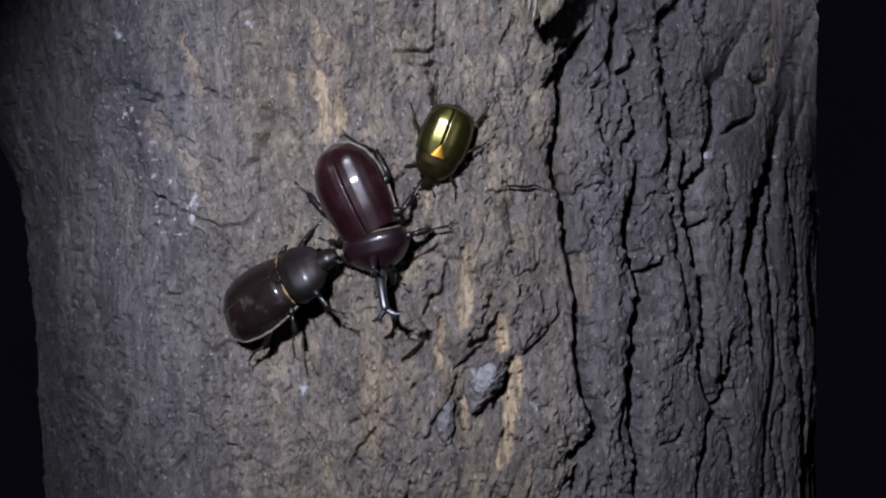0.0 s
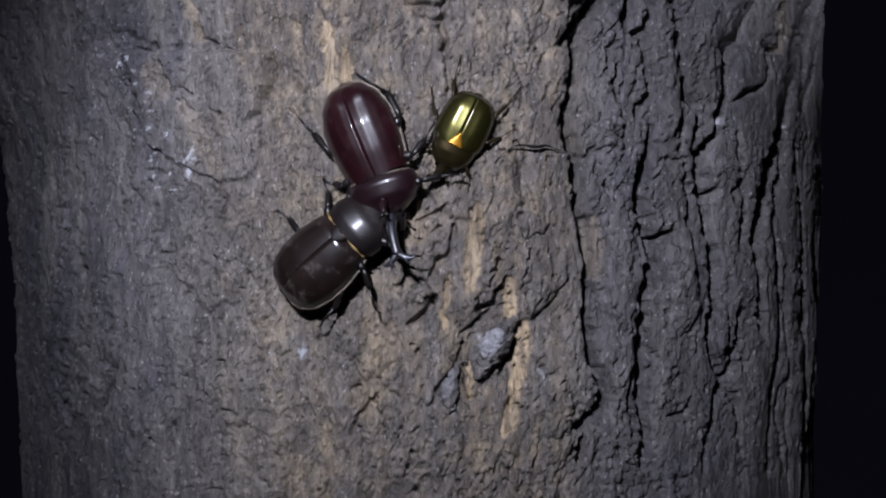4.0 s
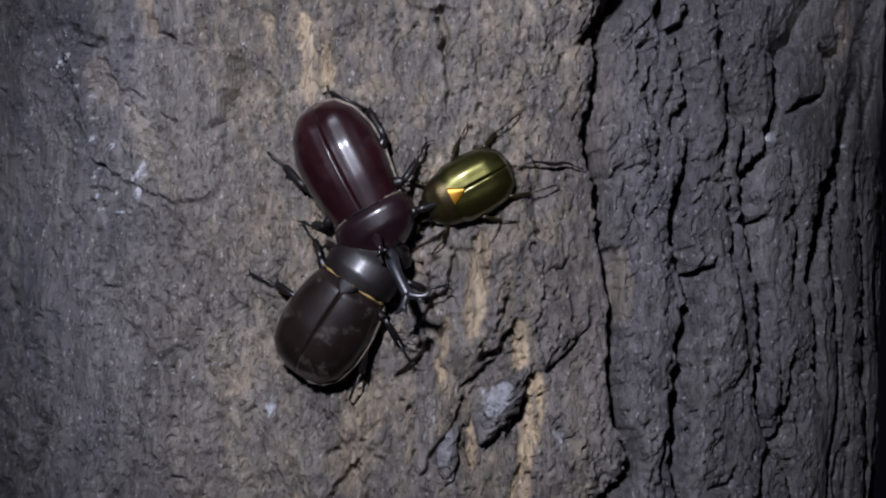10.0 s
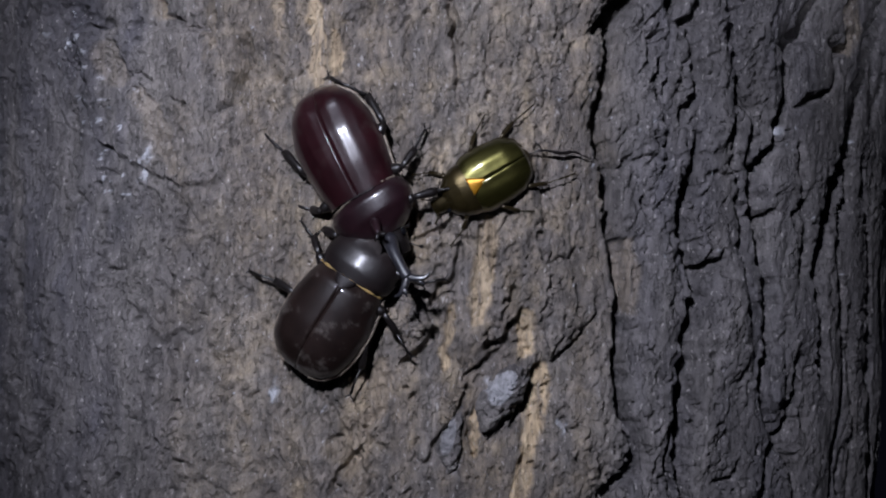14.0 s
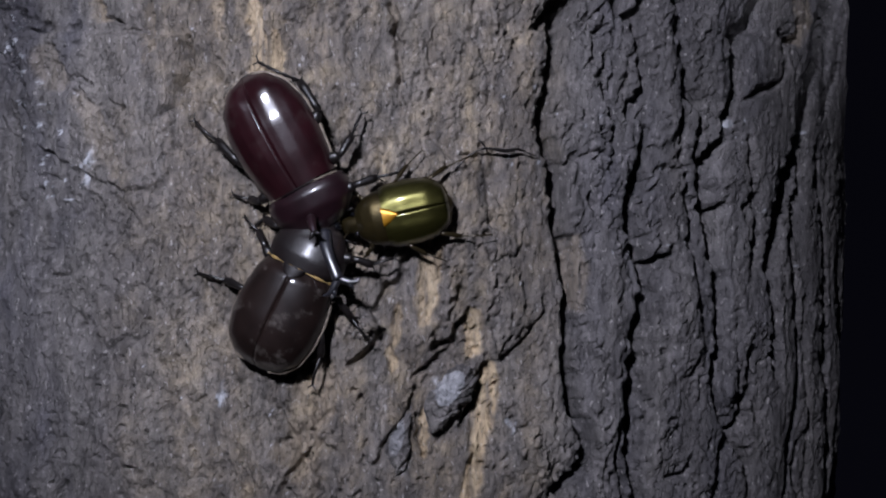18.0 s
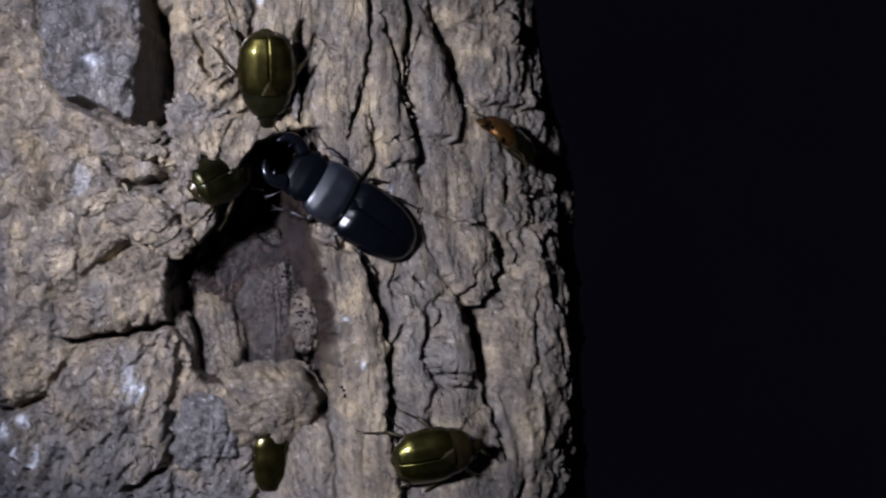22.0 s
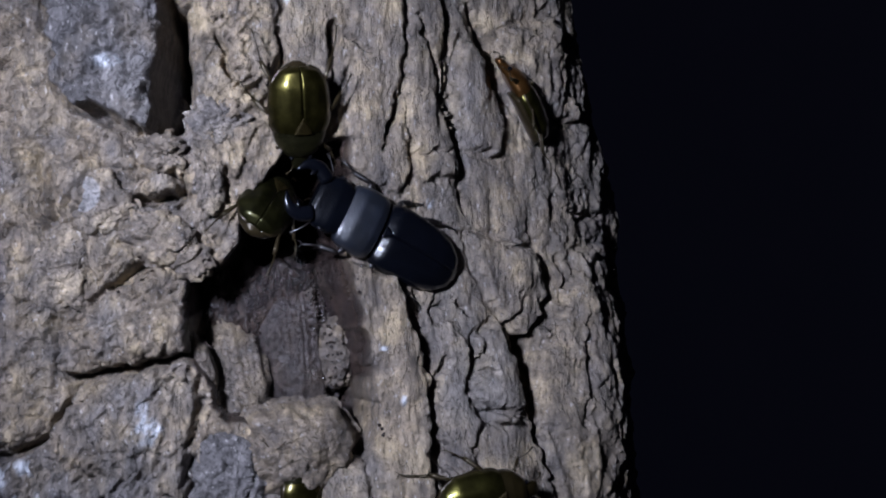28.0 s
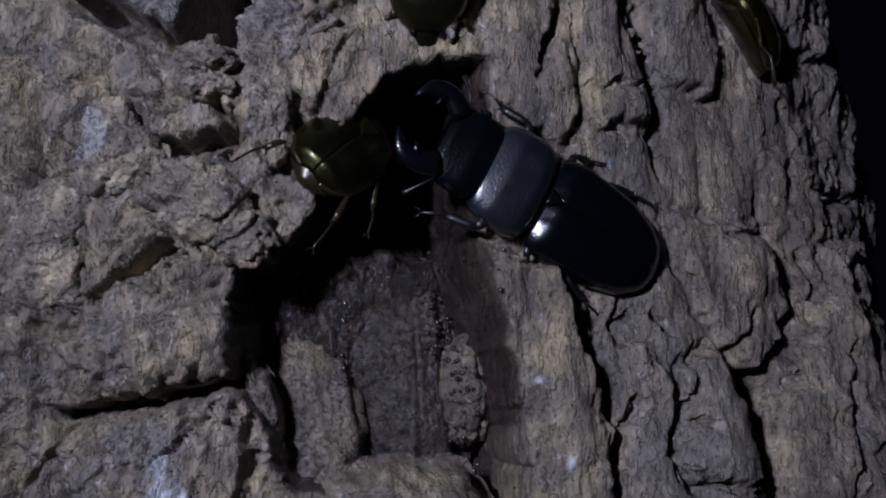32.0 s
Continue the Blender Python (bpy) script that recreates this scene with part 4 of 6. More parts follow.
def build_trunk():
    """One closed skin: the relief laid over the bole, with its colour fields as attributes."""
    fine = ease((Z2 - FINE_Z[0] + 0.03) / 0.03) * ease((FINE_Z[1] + 0.03 - Z2) / 0.03)
    r = BASE + RELIEF * 0.001 * (0.35 + 0.65 * fine)
    rows, cols = r.shape
    verts = np.stack([r * np.sin(np.radians(TH2)), -r * np.cos(np.radians(TH2)), Z2], -1).reshape(-1, 3)
    j, i = np.meshgrid(np.arange(rows - 1), np.arange(cols), indexing="ij")
    k = (i + 1) % cols
    quads = np.stack([j * cols + i, j * cols + k, (j + 1) * cols + k, (j + 1) * cols + i], -1).reshape(-1, 4)
    grid = verts.reshape(rows, cols, 3)
    du, dv = np.roll(grid, -1, 1) - np.roll(grid, 1, 1), np.gradient(grid, axis=0)
    normals = np.cross(du, dv)
    normals = (normals / np.linalg.norm(normals, axis=-1, keepdims=True)).reshape(-1, 3)
    earth = ease((UP - 96 + 8 * cloud(ARC / 9, UP / 9, 51, 3)) / 26) * ease((64 - TH2 + 6 * cloud(ARC / 9, UP / 14, 52, 3)) / 26) * ease((TH2 - 10) / 14)
    warm = (0.40 + 0.20 * cloud(ARC / 3, UP / 26, 53, 3)) * ease((TH2 + 40) / 16) * ease((20 - TH2) / 8) * ease((80 - UP) / 30)
    flank = ease((UP - 66) / 40) * ease((TH2 - 42 - 0.1 * (110 - UP)) / 14) * (0.60 + 0.30 * cloud(ARC / 7, UP / 16, 55, 3))
    earth = np.clip(earth * (0.80 + 0.45 * cloud(ARC / 5, UP / 7, 54, 3)) + warm + flank + EARTH, 0, 1)
    # darker, bluer bark: the flank past the long fissure, and a band down the near side
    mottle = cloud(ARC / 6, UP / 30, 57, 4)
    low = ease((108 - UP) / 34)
    dark_tone = low * ease((TH2 - 15.8 - 0.5 * RAG_U) / 6.0) * (0.54 + 0.3 * mottle) * (1 - 0.45 * ease((TH2 - 36) / 14))
    dark_tone = np.maximum(dark_tone, low * ease((-36 - TH2 + 4 * mottle) / 7) * (0.55 + 0.45 * mottle))
    dark_tone = np.maximum(dark_tone, (1 - low) * ease((24 - TH2 + 5 * mottle) / 8) * ease((185 - UP + 20 * mottle) / 30) * (0.7 + 0.3 * mottle))
    DARK_TONE[:] = np.clip(dark_tone, 0, 1)
    fields = (("dark_tone", DARK_TONE.ravel()), ("wood", WOOD.ravel()), ("lichen", LICHEN.ravel()), ("wet_shade", WET_SHADE.ravel()), ("earth", earth.ravel()))
    of = whole_pieces(PIECE[:-1]).ravel()
    made = {}
    for n, (name, label) in enumerate([("tree_trunk", ""), *PIECES]):
        mine = quads[of == n]
        if not len(mine):
            continue
        used, index = np.unique(mine, return_inverse=True)
        mesh = bpy.data.meshes.new(name)
        mesh.vertices.add(len(used))
        mesh.vertices.foreach_set("co", verts[used].ravel())
        mesh.loops.add(mine.size)
        mesh.loops.foreach_set("vertex_index", index.ravel().astype(np.int32))
        mesh.polygons.add(len(mine))
        mesh.polygons.foreach_set("loop_start", np.arange(0, mine.size, 4))
        mesh.polygons.foreach_set("use_smooth", np.ones(len(mine), bool))
        mesh.update(calc_edges=True)
        mesh.normals_split_custom_set_from_vertices(normals[used])
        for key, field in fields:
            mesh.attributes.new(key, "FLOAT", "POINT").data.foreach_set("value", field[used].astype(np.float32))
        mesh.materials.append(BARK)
        made[n] = new(name, mesh)
        if n:
            made[n].parent = made[0]
            tagged(made[n], label)
    return tagged(made[0], "stout oak trunk with deeply fissured grey bark and a sap hollow", "tree trunk")


TRUNK = build_trunk()


def ground_at_night():
    m = Mat("leaf_litter")
    c = m.ramp(m.noise(14, 6, 0.7), (0.3, (0.030, 0.024, 0.016)), (0.7, (0.085, 0.066, 0.044)))
    m.set(Base_Color=c, Roughness=0.95).bump(m.noise(40, 5, 0.7), 0.8, 0.02)
    bm = bmesh.new()
    bmesh.ops.create_grid(bm, x_segments=40, y_segments=40, size=60)
    for v in bm.verts:
        v.co.z = -0.88 + 0.05 * noise.noise(v.co * 0.35)
    mesh = bpy.data.meshes.new("ground")
    bm.to_mesh(mesh)
    mesh.materials.append(m.mat)
    tagged(new("ground", mesh), "dark forest floor of leaf litter at night", "ground", kind="structure")

    # added plain cylinder that hides the horizon; its faint glow paints the night
    dark = Mat("night_backdrop_glow")
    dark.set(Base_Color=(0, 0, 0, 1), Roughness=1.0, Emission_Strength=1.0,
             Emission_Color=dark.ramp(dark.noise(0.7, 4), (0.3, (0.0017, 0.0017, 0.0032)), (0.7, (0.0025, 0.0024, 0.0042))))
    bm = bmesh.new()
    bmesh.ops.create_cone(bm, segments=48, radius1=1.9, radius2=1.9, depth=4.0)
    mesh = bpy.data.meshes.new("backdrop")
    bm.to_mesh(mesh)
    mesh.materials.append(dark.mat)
    backdrop_ring = tagged(new("backdrop", mesh), "plain dark backdrop with a faint glow, behind the tree", "backdrop", kind="structure")
    backdrop_ring.location.z = 1.0


ground_at_night()


def height_at(th, h):
    """The bark's true surface (metres from the axis) at an angle and a height in mm."""
    i, j = int(np.searchsorted(TH, th)), int(np.searchsorted(ZZ * 1000, h))
    patch = (BASE + RELIEF * 0.001)[max(j - 4, 0):j + 5, max(i - 4, 0):i + 5]
    return float(np.median(patch))


def seat(th, h, heading, lift=0.0, pitch=0.0, roll=0.0, depth=None):
    """A pose on the bark: y ahead (heading in degrees clockwise from up), z away from the trunk; lift in mm."""
    a = radians(th)
    out, right = Vector((math.sin(a), -math.cos(a), 0)), Vector((math.cos(a), math.sin(a), 0))
    r = (depth if depth is not None else float(girth(np.float64(th), np.float64(h * 0.001)))) + lift * 0.001
    place = out * r + Vector((0, 0, h * 0.001))
    m = Matrix((right, Vector((0, 0, 1)), out)).transposed().to_4x4()
    return Matrix.Translation(place) @ m @ pose(0, 0, 0, 0, 0, -heading) @ pose(0, 0, 0, pitch, roll, 0)


# ---- insects: every shell, limb and claw is a mesh of its own; millimetres ----
MM = 0.001


def part(name, bm, material, parent, label=""):
    mesh = bpy.data.meshes.new(name)
    bmesh.ops.recalc_face_normals(bm, faces=bm.faces)
    for f in bm.faces:
        f.smooth = True
    bm.to_mesh(mesh)
    bm.free()
    mesh.materials.append(material)
    ob = new(name, mesh)
    ob.parent = parent
    return tagged(ob, label)


def at(keys, s):
    xs, ys = zip(*keys)
    return float(np.interp(s, xs, ys))


def shell(length, y0, widths, tops, lows, side=0, n=18, m=26, power=0.85, gap=0.05, wave=None):
    """A domed shell along y: half-widths, crown heights and rim heights by share of its length. side 1 or -1: one wing case of a pair."""
    bm, rings = bmesh.new(), []
    for k in range(m + 1):
        s = 0.5 - 0.5 * math.cos(math.pi * k / m)
        w, t, b = at(widths, s), at(tops, s), at(lows, s)
        span = {0: (0, math.pi), 1: (0, math.pi / 2), -1: (math.pi / 2, math.pi)}[side]
        ring = []
        for q in range(n + 1):
            a = span[0] + (span[1] - span[0]) * q / n
            x, z = w * math.cos(a), b + t * math.sin(a) ** power
            if side:
                x += side * gap * math.sin(a) ** 8
                z -= 0.08 * math.sin(a) ** 60
            if wave:
                z += wave(x, s)
            ring.append(bm.verts.new((x * MM, (y0 + s * length) * MM, z * MM)))
        x0, x1 = ring[-1].co.x, ring[0].co.x
        for x in (x0 * 0.9, x1 * 0.9):
            ring.append(bm.verts.new((x, (y0 + s * length) * MM, (b - 0.6) * MM)))
        rings.append(ring)
    for a, b in zip(rings, rings[1:]):
        for q in range(len(a)):
            p = (q + 1) % len(a)
            bm.faces.new((a[q], a[p], b[p], b[q]))
    bm.faces.new(rings[0])
    bm.faces.new(rings[-1])
    return bm


def tube(points, radii, bm=None, n=8, flat=1.0, spines=()):
    """A tapered limb through points in mm; spines: (share, length, x, y, z way)."""
    bm = bm or bmesh.new()
    pts = [Vector(p) for p in points]
    rings = []
    for k, p in enumerate(pts):
        way = (pts[min(k + 1, len(pts) - 1)] - pts[max(k - 1, 0)]).normalized()
        side = way.cross(Vector((0, 0, 1)) if abs(way.z) < 0.9 else Vector((0, 1, 0))).normalized()
        up = side.cross(way)
        rings.append([bm.verts.new((p + radii[k] * (math.cos(a) * side + flat * math.sin(a) * up)) * MM) for a in (2 * math.pi * q / n for q in range(n))])
    for a, b in zip(rings, rings[1:]):
        for q in range(n):
            bm.faces.new((a[q], a[(q + 1) % n], b[(q + 1) % n], b[q]))
    bm.faces.new(rings[0])
    bm.faces.new(rings[-1])
    for share, long, x, y, z in spines:
        k = min(int(share * (len(pts) - 1)), len(pts) - 2)
        p = pts[k].lerp(pts[k + 1], share * (len(pts) - 1) - k)
        w = Vector((x, y, z)).normalized()
        side = w.orthogonal().normalized()
        r = 0.16 + 0.1 * long
        foot = [bm.verts.new((p + r * (math.cos(a) * side + math.sin(a) * side.cross(w))) * MM) for a in (0, 2.1, 4.2)]
        tip = bm.verts.new((p + (radii[k] + long) * w) * MM)
        for q in range(3):
            bm.faces.new((foot[q], foot[(q + 1) % 3], tip))
    return bm


def curve_points(points, n=5):
    """A smooth line through some points."""
    pts = [Vector(p) for p in points]
    pts = [2 * pts[0] - pts[1], *pts, 2 * pts[-1] - pts[-2]]
    out = []
    for a, b, c, d in zip(pts, pts[1:], pts[2:], pts[3:]):
        for k in range(n):
            s = k / n
            out.append(0.5 * (2 * b + (c - a) * s + (2 * a - 5 * b + 4 * c - d) * s**2 + (3 * b - a - 3 * c + d) * s**3))
    return [*out, pts[-2]]


LEGS = []


def leg(beetle, hip, knee, ankle, toe, thick, material, spiny=True):
    """A leg: thigh, spined shin, and a foot of five small joints with two claws."""
    hip, knee, ankle, toe = map(Vector, (hip, knee, ankle, toe))
    mid = hip.lerp(knee, 0.5) + Vector((0, 0, 0.3 * thick))
    thigh = part("leg", tube([hip, hip.lerp(mid, 0.6), mid, mid.lerp(knee, 0.7), knee], [0.7 * thick, 1.05 * thick, 1.1 * thick, 0.85 * thick, 0.6 * thick], flat=0.75), material, beetle)
    way = (ankle - knee).normalized()
    side = way.cross(Vector((0, 0, 1))).normalized()
    out = side if side.x * ankle.x > 0 else -side
    spines = [(0.35, 0.9 * thick, *(out + way * 0.5)), (0.62, 1.1 * thick, *(out + way * 0.5)), (0.95, 1.2 * thick, *(out + way * 0.9)), (0.97, 1.0 * thick, *(way * 0.9 - out))] if spiny else [(0.7, 0.6 * thick, *(out + way)), (0.97, 0.7 * thick, *(way + out))]
    part("shin", tube([knee, knee.lerp(ankle, 0.3), knee.lerp(ankle, 0.75), ankle], [0.5 * thick, 0.6 * thick, 0.75 * thick, 0.62 * thick], flat=0.7, spines=spines), material, thigh)
    bend = (toe - ankle).length * 0.14
    line = curve_points([ankle, ankle.lerp(toe, 0.5) + Vector((0, 0, bend)), toe], 5)
    bm = tube(line, [thick * (0.30 if k % 2 else 0.20) for k in range(len(line))], n=6)
    end = (line[-1] - line[-2]).normalized()
    across = end.cross(Vector((0, 0, 1))).normalized()
    for s in (-1, 1):
        tube([toe, toe + end * 0.7 * thick + across * s * 0.7 * thick, toe + end * 1.2 * thick + across * s * 0.75 * thick - Vector((0, 0, 0.5 * thick))], [0.15 * thick, 0.11 * thick, 0.03 * thick], bm, 5)
    part("foot", bm, material, thigh)
    LEGS.append((beetle, thigh, hip))
    return thigh


def feeler(parent, base, tip, material, club=0.5):
    line = curve_points([base, Vector(base).lerp(Vector(tip), 0.5) + Vector((0, 0, 0.8)), tip], 4)
    part("feeler", tube(line, [0.16] * (len(line) - 2) + [club * 0.7, club], n=6), material, parent)


def start(name, label, category, group=""):
    ob = new(name)
    ob.empty_display_size = 0.01
    return tagged(ob, label, category, group)


def ball(c, r, n=10):
    bm = bmesh.new()
    bmesh.ops.create_uvsphere(bm, u_segments=n, v_segments=n // 2 + 1, radius=1)
    for v in bm.verts:
        v.co = Vector([(c[k] + v.co[k] * r[k]) * MM for k in range(3)])
    return bm


def wing_rim(length, widths, lows, side, r=0.28, out=0.05, y0=0.0):
    line = []
    for k in range(25):
        s = 0.5 - 0.5 * math.cos(math.pi * k / 24)
        line.append((side * (at(widths, s) + out), y0 - length * (1 - s), at(lows, s) + 0.1))
    return tube(line, [r * 0.4] + [r] * 23 + [r * 0.4], n=6)


def horned_beetle():
    b = start("rhinoceros_beetle", "glossy dark red rhinoceros beetle with a forked horn on bark", "beetle")
    wide = ((0, 1.5), (0.05, 5.0), (0.18, 8.1), (0.38, 9.8), (0.6, 10.0), (0.85, 9.1), (1, 8.3))
    top = ((0, 0.6), (0.06, 3.6), (0.2, 6.2), (0.45, 7.6), (0.75, 7.6), (1, 6.9))
    low = ((0, 3.2), (0.3, 3.0), (1, 3.2))

    def callus(x, s):
        """A swelling near the tip of each wing case, and faint long ribs."""
        bump = 0.5 * math.exp(-(((abs(x) - 4.2) / 1.9) ** 2) - (((s - 0.13) / 0.07) ** 2))
        return bump - 0.5 * math.exp(-((x / 1.6) ** 2) - (((s - 0.16) / 0.12) ** 2)) + 0.05 * math.cos(abs(x) * 2.6) * math.sin(math.pi * s)

    for s in (1, -1):
        w = part("wing_case", shell(27, -27, wide, top, low, s, n=22, m=34, wave=callus), RED_SHELL, b, "glossy deep red wing case")
        part("dusty_edge", wing_rim(27, wide, low, s, 0.4, 0.08), RIM, w, "pale dusty edge of the wing case")
    part("abdomen", shell(25, -27.4, ((0, 1), (0.1, 6), (0.4, 9.6), (1, 8.4)), ((0, 0.4), (0.2, 1.6), (1, 1.8)), ((0, 2.2), (0.5, 1.9), (1, 1.9))), BLACK, b)
    part("shield", shell(4.6, -4.3, ((0, 0.6), (0.15, 2.0), (0.5, 3.4), (1, 4.3)), ((0, 0.5), (1, 1.0)), ((0, 9.45), (1, 8.95)), n=12, m=12), SHIELD, b, "dark triangular shield")
    neck = part("thorax", shell(10.6, -0.1, ((0, 7.8), (0.08, 9.3), (0.3, 10.0), (0.55, 9.4), (0.8, 7.2), (0.95, 4.6), (1, 3.4)), ((0, 6.2), (0.2, 7.4), (0.55, 7.3), (0.85, 5.4), (1, 3.6)), ((0, 3.0), (1, 2.6))), RED_BACK, b, "smooth dark maroon thorax")
    # pale tube that draws the highlight on the rear edge of the thorax
    rim = [(8.6 * math.cos(a), -0.1 + 0.5 * abs(math.cos(a)), 3.1 + 6.5 * math.sin(a) ** 0.85) for a in (math.pi * (0.05 + 0.9 * k / 26) for k in range(27))]
    part("rim_glint", tube(rim, [0.14 + 0.22 * abs(math.sin(0.8 + k * 1.3)) for k in range(27)], n=6), RIM, neck, "thin pale line in place of the thorax edge's highlight")
    part("thorax_horn", tube(curve_points([(0, 7.2, 9.6), (0, 8.6, 11.2), (0, 10.2, 12.4)], 4), [1.3, 1.2, 1.1, 1.0, 0.9, 0.85, 0.8, 0.75, 0.6], n=10), RED_BACK, neck)
    for s in (1, -1):
        part("horn_tip", tube([(0, 10.0, 12.3), (s * 0.9, 10.8, 12.7), (s * 1.6, 11.2, 12.7)], [0.6, 0.45, 0.1]), BLACK, neck)
    part("head", shell(6.0, 9.6, ((0, 3.3), (0.5, 3.1), (0.85, 2.5), (1, 1.8)), ((0, 3.6), (0.6, 3.2), (1, 1.6)), ((0, 2.4), (1, 2.2)), m=14), BLACK, neck)
    line = curve_points([(0, 11.6, 6.2), (0, 14.6, 9.4), (0, 18.4, 11.2), (0, 21.6, 12.0)], 4)
    bm = tube(line, [1.9, 1.75, 1.6, 1.48, 1.38, 1.3, 1.24, 1.2, 1.18, 1.18, 1.22, 1.28, 1.34], n=12)
    for s in (1, -1):
        tube(curve_points([(0, 21.2, 11.8), (s * 1.9, 22.9, 12.2), (s * 3.5, 23.5, 12.2), (s * 4.7, 23.2, 12.2)], 3), [0.95, 0.9, 0.85, 0.8, 0.7, 0.6, 0.5, 0.4, 0.3, 0.12][:10], bm, 8)
        tube([(s * 1.7, 22.7, 12.1), (s * 2.1, 24.0, 12.3), (s * 2.3, 24.9, 12.4)], [0.8, 0.5, 0.1], bm, 8)
    part("horn", bm, HORN, neck, "long shiny black horn forked at the tip")
    for s in (1, -1):
        part("eye", ball((s * 3.2, 11.6, 4.2), (0.7, 0.9, 0.9)), EYE, neck)
        feeler(neck, (s * 2.6, 14.2, 3.2), (s * 4.6, 16.6, 2.6), BLACK)
    leg(b, (5.5, -9, 3), (10.6, -11.5, 3.6), (13.2, -18.5, 1.0), (15.8, -25, 0.3), 1.45, BLACK)
    leg(b, (-5.5, -9, 3), (-11.2, -12.5, 3.6), (-10.2, -20.5, 1.2), (-4.2, -28.6, 1.6), 1.45, BLACK)
    leg(b, (6, -3, 3), (10.4, -1.6, 4.2), (13.2, -3.5, 1.2), (16.4, -6.2, 0.3), 1.35, BLACK)
    leg(b, (-6, -3, 3), (-10.6, -1.8, 4.4), (-14.6, -4.4, 2.0), (-18.6, -7.6, 0.4), 1.35, BLACK)
    leg(b, (6, 5, 3), (9.6, 5.2, 4.2), (12.6, 1.8, 1.2), (16.2, 2.6, 0.3), 1.4, BLACK)
    leg(b, (-6, 5, 3), (-10.2, 5.4, 4.4), (-15.0, 6.2, 2.0), (-19.6, 7.6, 0.4), 1.4, BLACK)
    return b, neck


def hornless_beetle():
    b = start("female_beetle", "matt dark brown hornless beetle with dusty wing cases on the bark", "beetle")
    wide = ((0, 3.0), (0.05, 6.2), (0.18, 8.9), (0.4, 10.2), (0.65, 10.2), (0.88, 9.2), (1, 8.2))
    top = ((0, 0.6), (0.07, 3.8), (0.22, 6.4), (0.45, 7.5), (0.75, 7.4), (0.92, 7.0), (1, 5.4))
    low = ((0, 3.0), (1, 3.0))
    for s in (1, -1):
        w = part("wing_case", shell(23.5, -23.5, wide, top, low, s), BROWN_SHELL, b, "matt dark brown wing case")
        part("dusty_edge", wing_rim(23.5, wide, low, s, 0.46, 0.1), RIM, w, "pale dusty edge of the wing case")
    part("abdomen", shell(22, -24, ((0, 1), (0.1, 5.6), (0.4, 9), (1, 7.8)), ((0, 0.4), (0.2, 1.6), (1, 1.8)), ((0, 2.0), (1, 1.8))), BLACK, b)
    part("shield", shell(3.8, -3.4, ((0, 0.2), (0.6, 2.1), (1, 2.7)), ((0, 0.6), (1, 0.7)), ((0, 9.4), (1, 9.1)), n=10, m=10), BROWN_BACK, b)
    neck = part("thorax", shell(11.2, 0.3, ((0, 7.6), (0.1, 8.7), (0.35, 9.0), (0.6, 8.2), (0.85, 6.2), (1, 3.8)), ((0, 5.6), (0.25, 6.0), (0.6, 5.3), (0.9, 3.5), (1, 2.4)), ((0, 2.8), (1, 2.2))), BROWN_BACK, b, "finely pitted dull brown thorax")
    line = [(8.3 * math.cos(a), 0.25, 3.0 + 5.8 * math.sin(a) ** 0.85) for a in (math.pi * (0.04 + 0.92 * k / 22) for k in range(23))]
    part("golden_fringe", tube(line, [0.10 + 0.26 * abs(math.sin(k * 2.3)) * (k % 5 < 3) for k in range(23)], n=6), HAIR, b, "thin fringe of golden hairs")
    head = part("head", shell(5.4, 10.6, ((0, 3.3), (0.5, 3.1), (0.85, 2.4), (1, 1.7)), ((0, 3.0), (0.6, 2.7), (1, 1.3)), ((0, 2.0), (1, 1.9)), m=14), BLACK, neck)
    for s in (1, -1):
        part("eye", ball((s * 3.1, 12.2, 3.6), (0.7, 0.9, 0.8)), EYE, neck)
        feeler(neck, (s * 2.4, 14.6, 3.0), (s * 4.0, 17.2, 2.4), BLACK)
    leg(b, (-5, -8, 3), (-9.6, -9.5, 3.4), (-15.6, -10.0, 1.2), (-22.6, -11.6, 0.3), 1.3, BLACK)
    leg(b, (5, -8, 3), (10.2, -10.2, 3.0), (12.0, -15.5, 1.0), (13.0, -22.0, 0.3), 1.3, BLACK)
    leg(b, (-5.5, -2, 3), (-9.8, 1.0, 4.0), (-13.6, 3.2, 1.4), (-18.4, 4.6, 0.3), 1.25, BLACK)
    leg(b, (5.5, -2, 3), (10.2, -2.2, 3.8), (14.6, -4.6, 1.4), (20.0, -7.2, 0.3), 1.25, BLACK)
    leg(b, (-5.0, 5.5, 2.6), (-8.6, 8.0, 3.8), (-11.8, 11.2, 1.4), (-12.8, 16.0, 0.3), 1.3, BLACK)
    leg(b, (5.0, 5.5, 2.6), (9.4, 7.4, 3.6), (13.6, 8.0, 1.4), (17.0, 11.4, 0.3), 1.3, BLACK)
    return b, neck


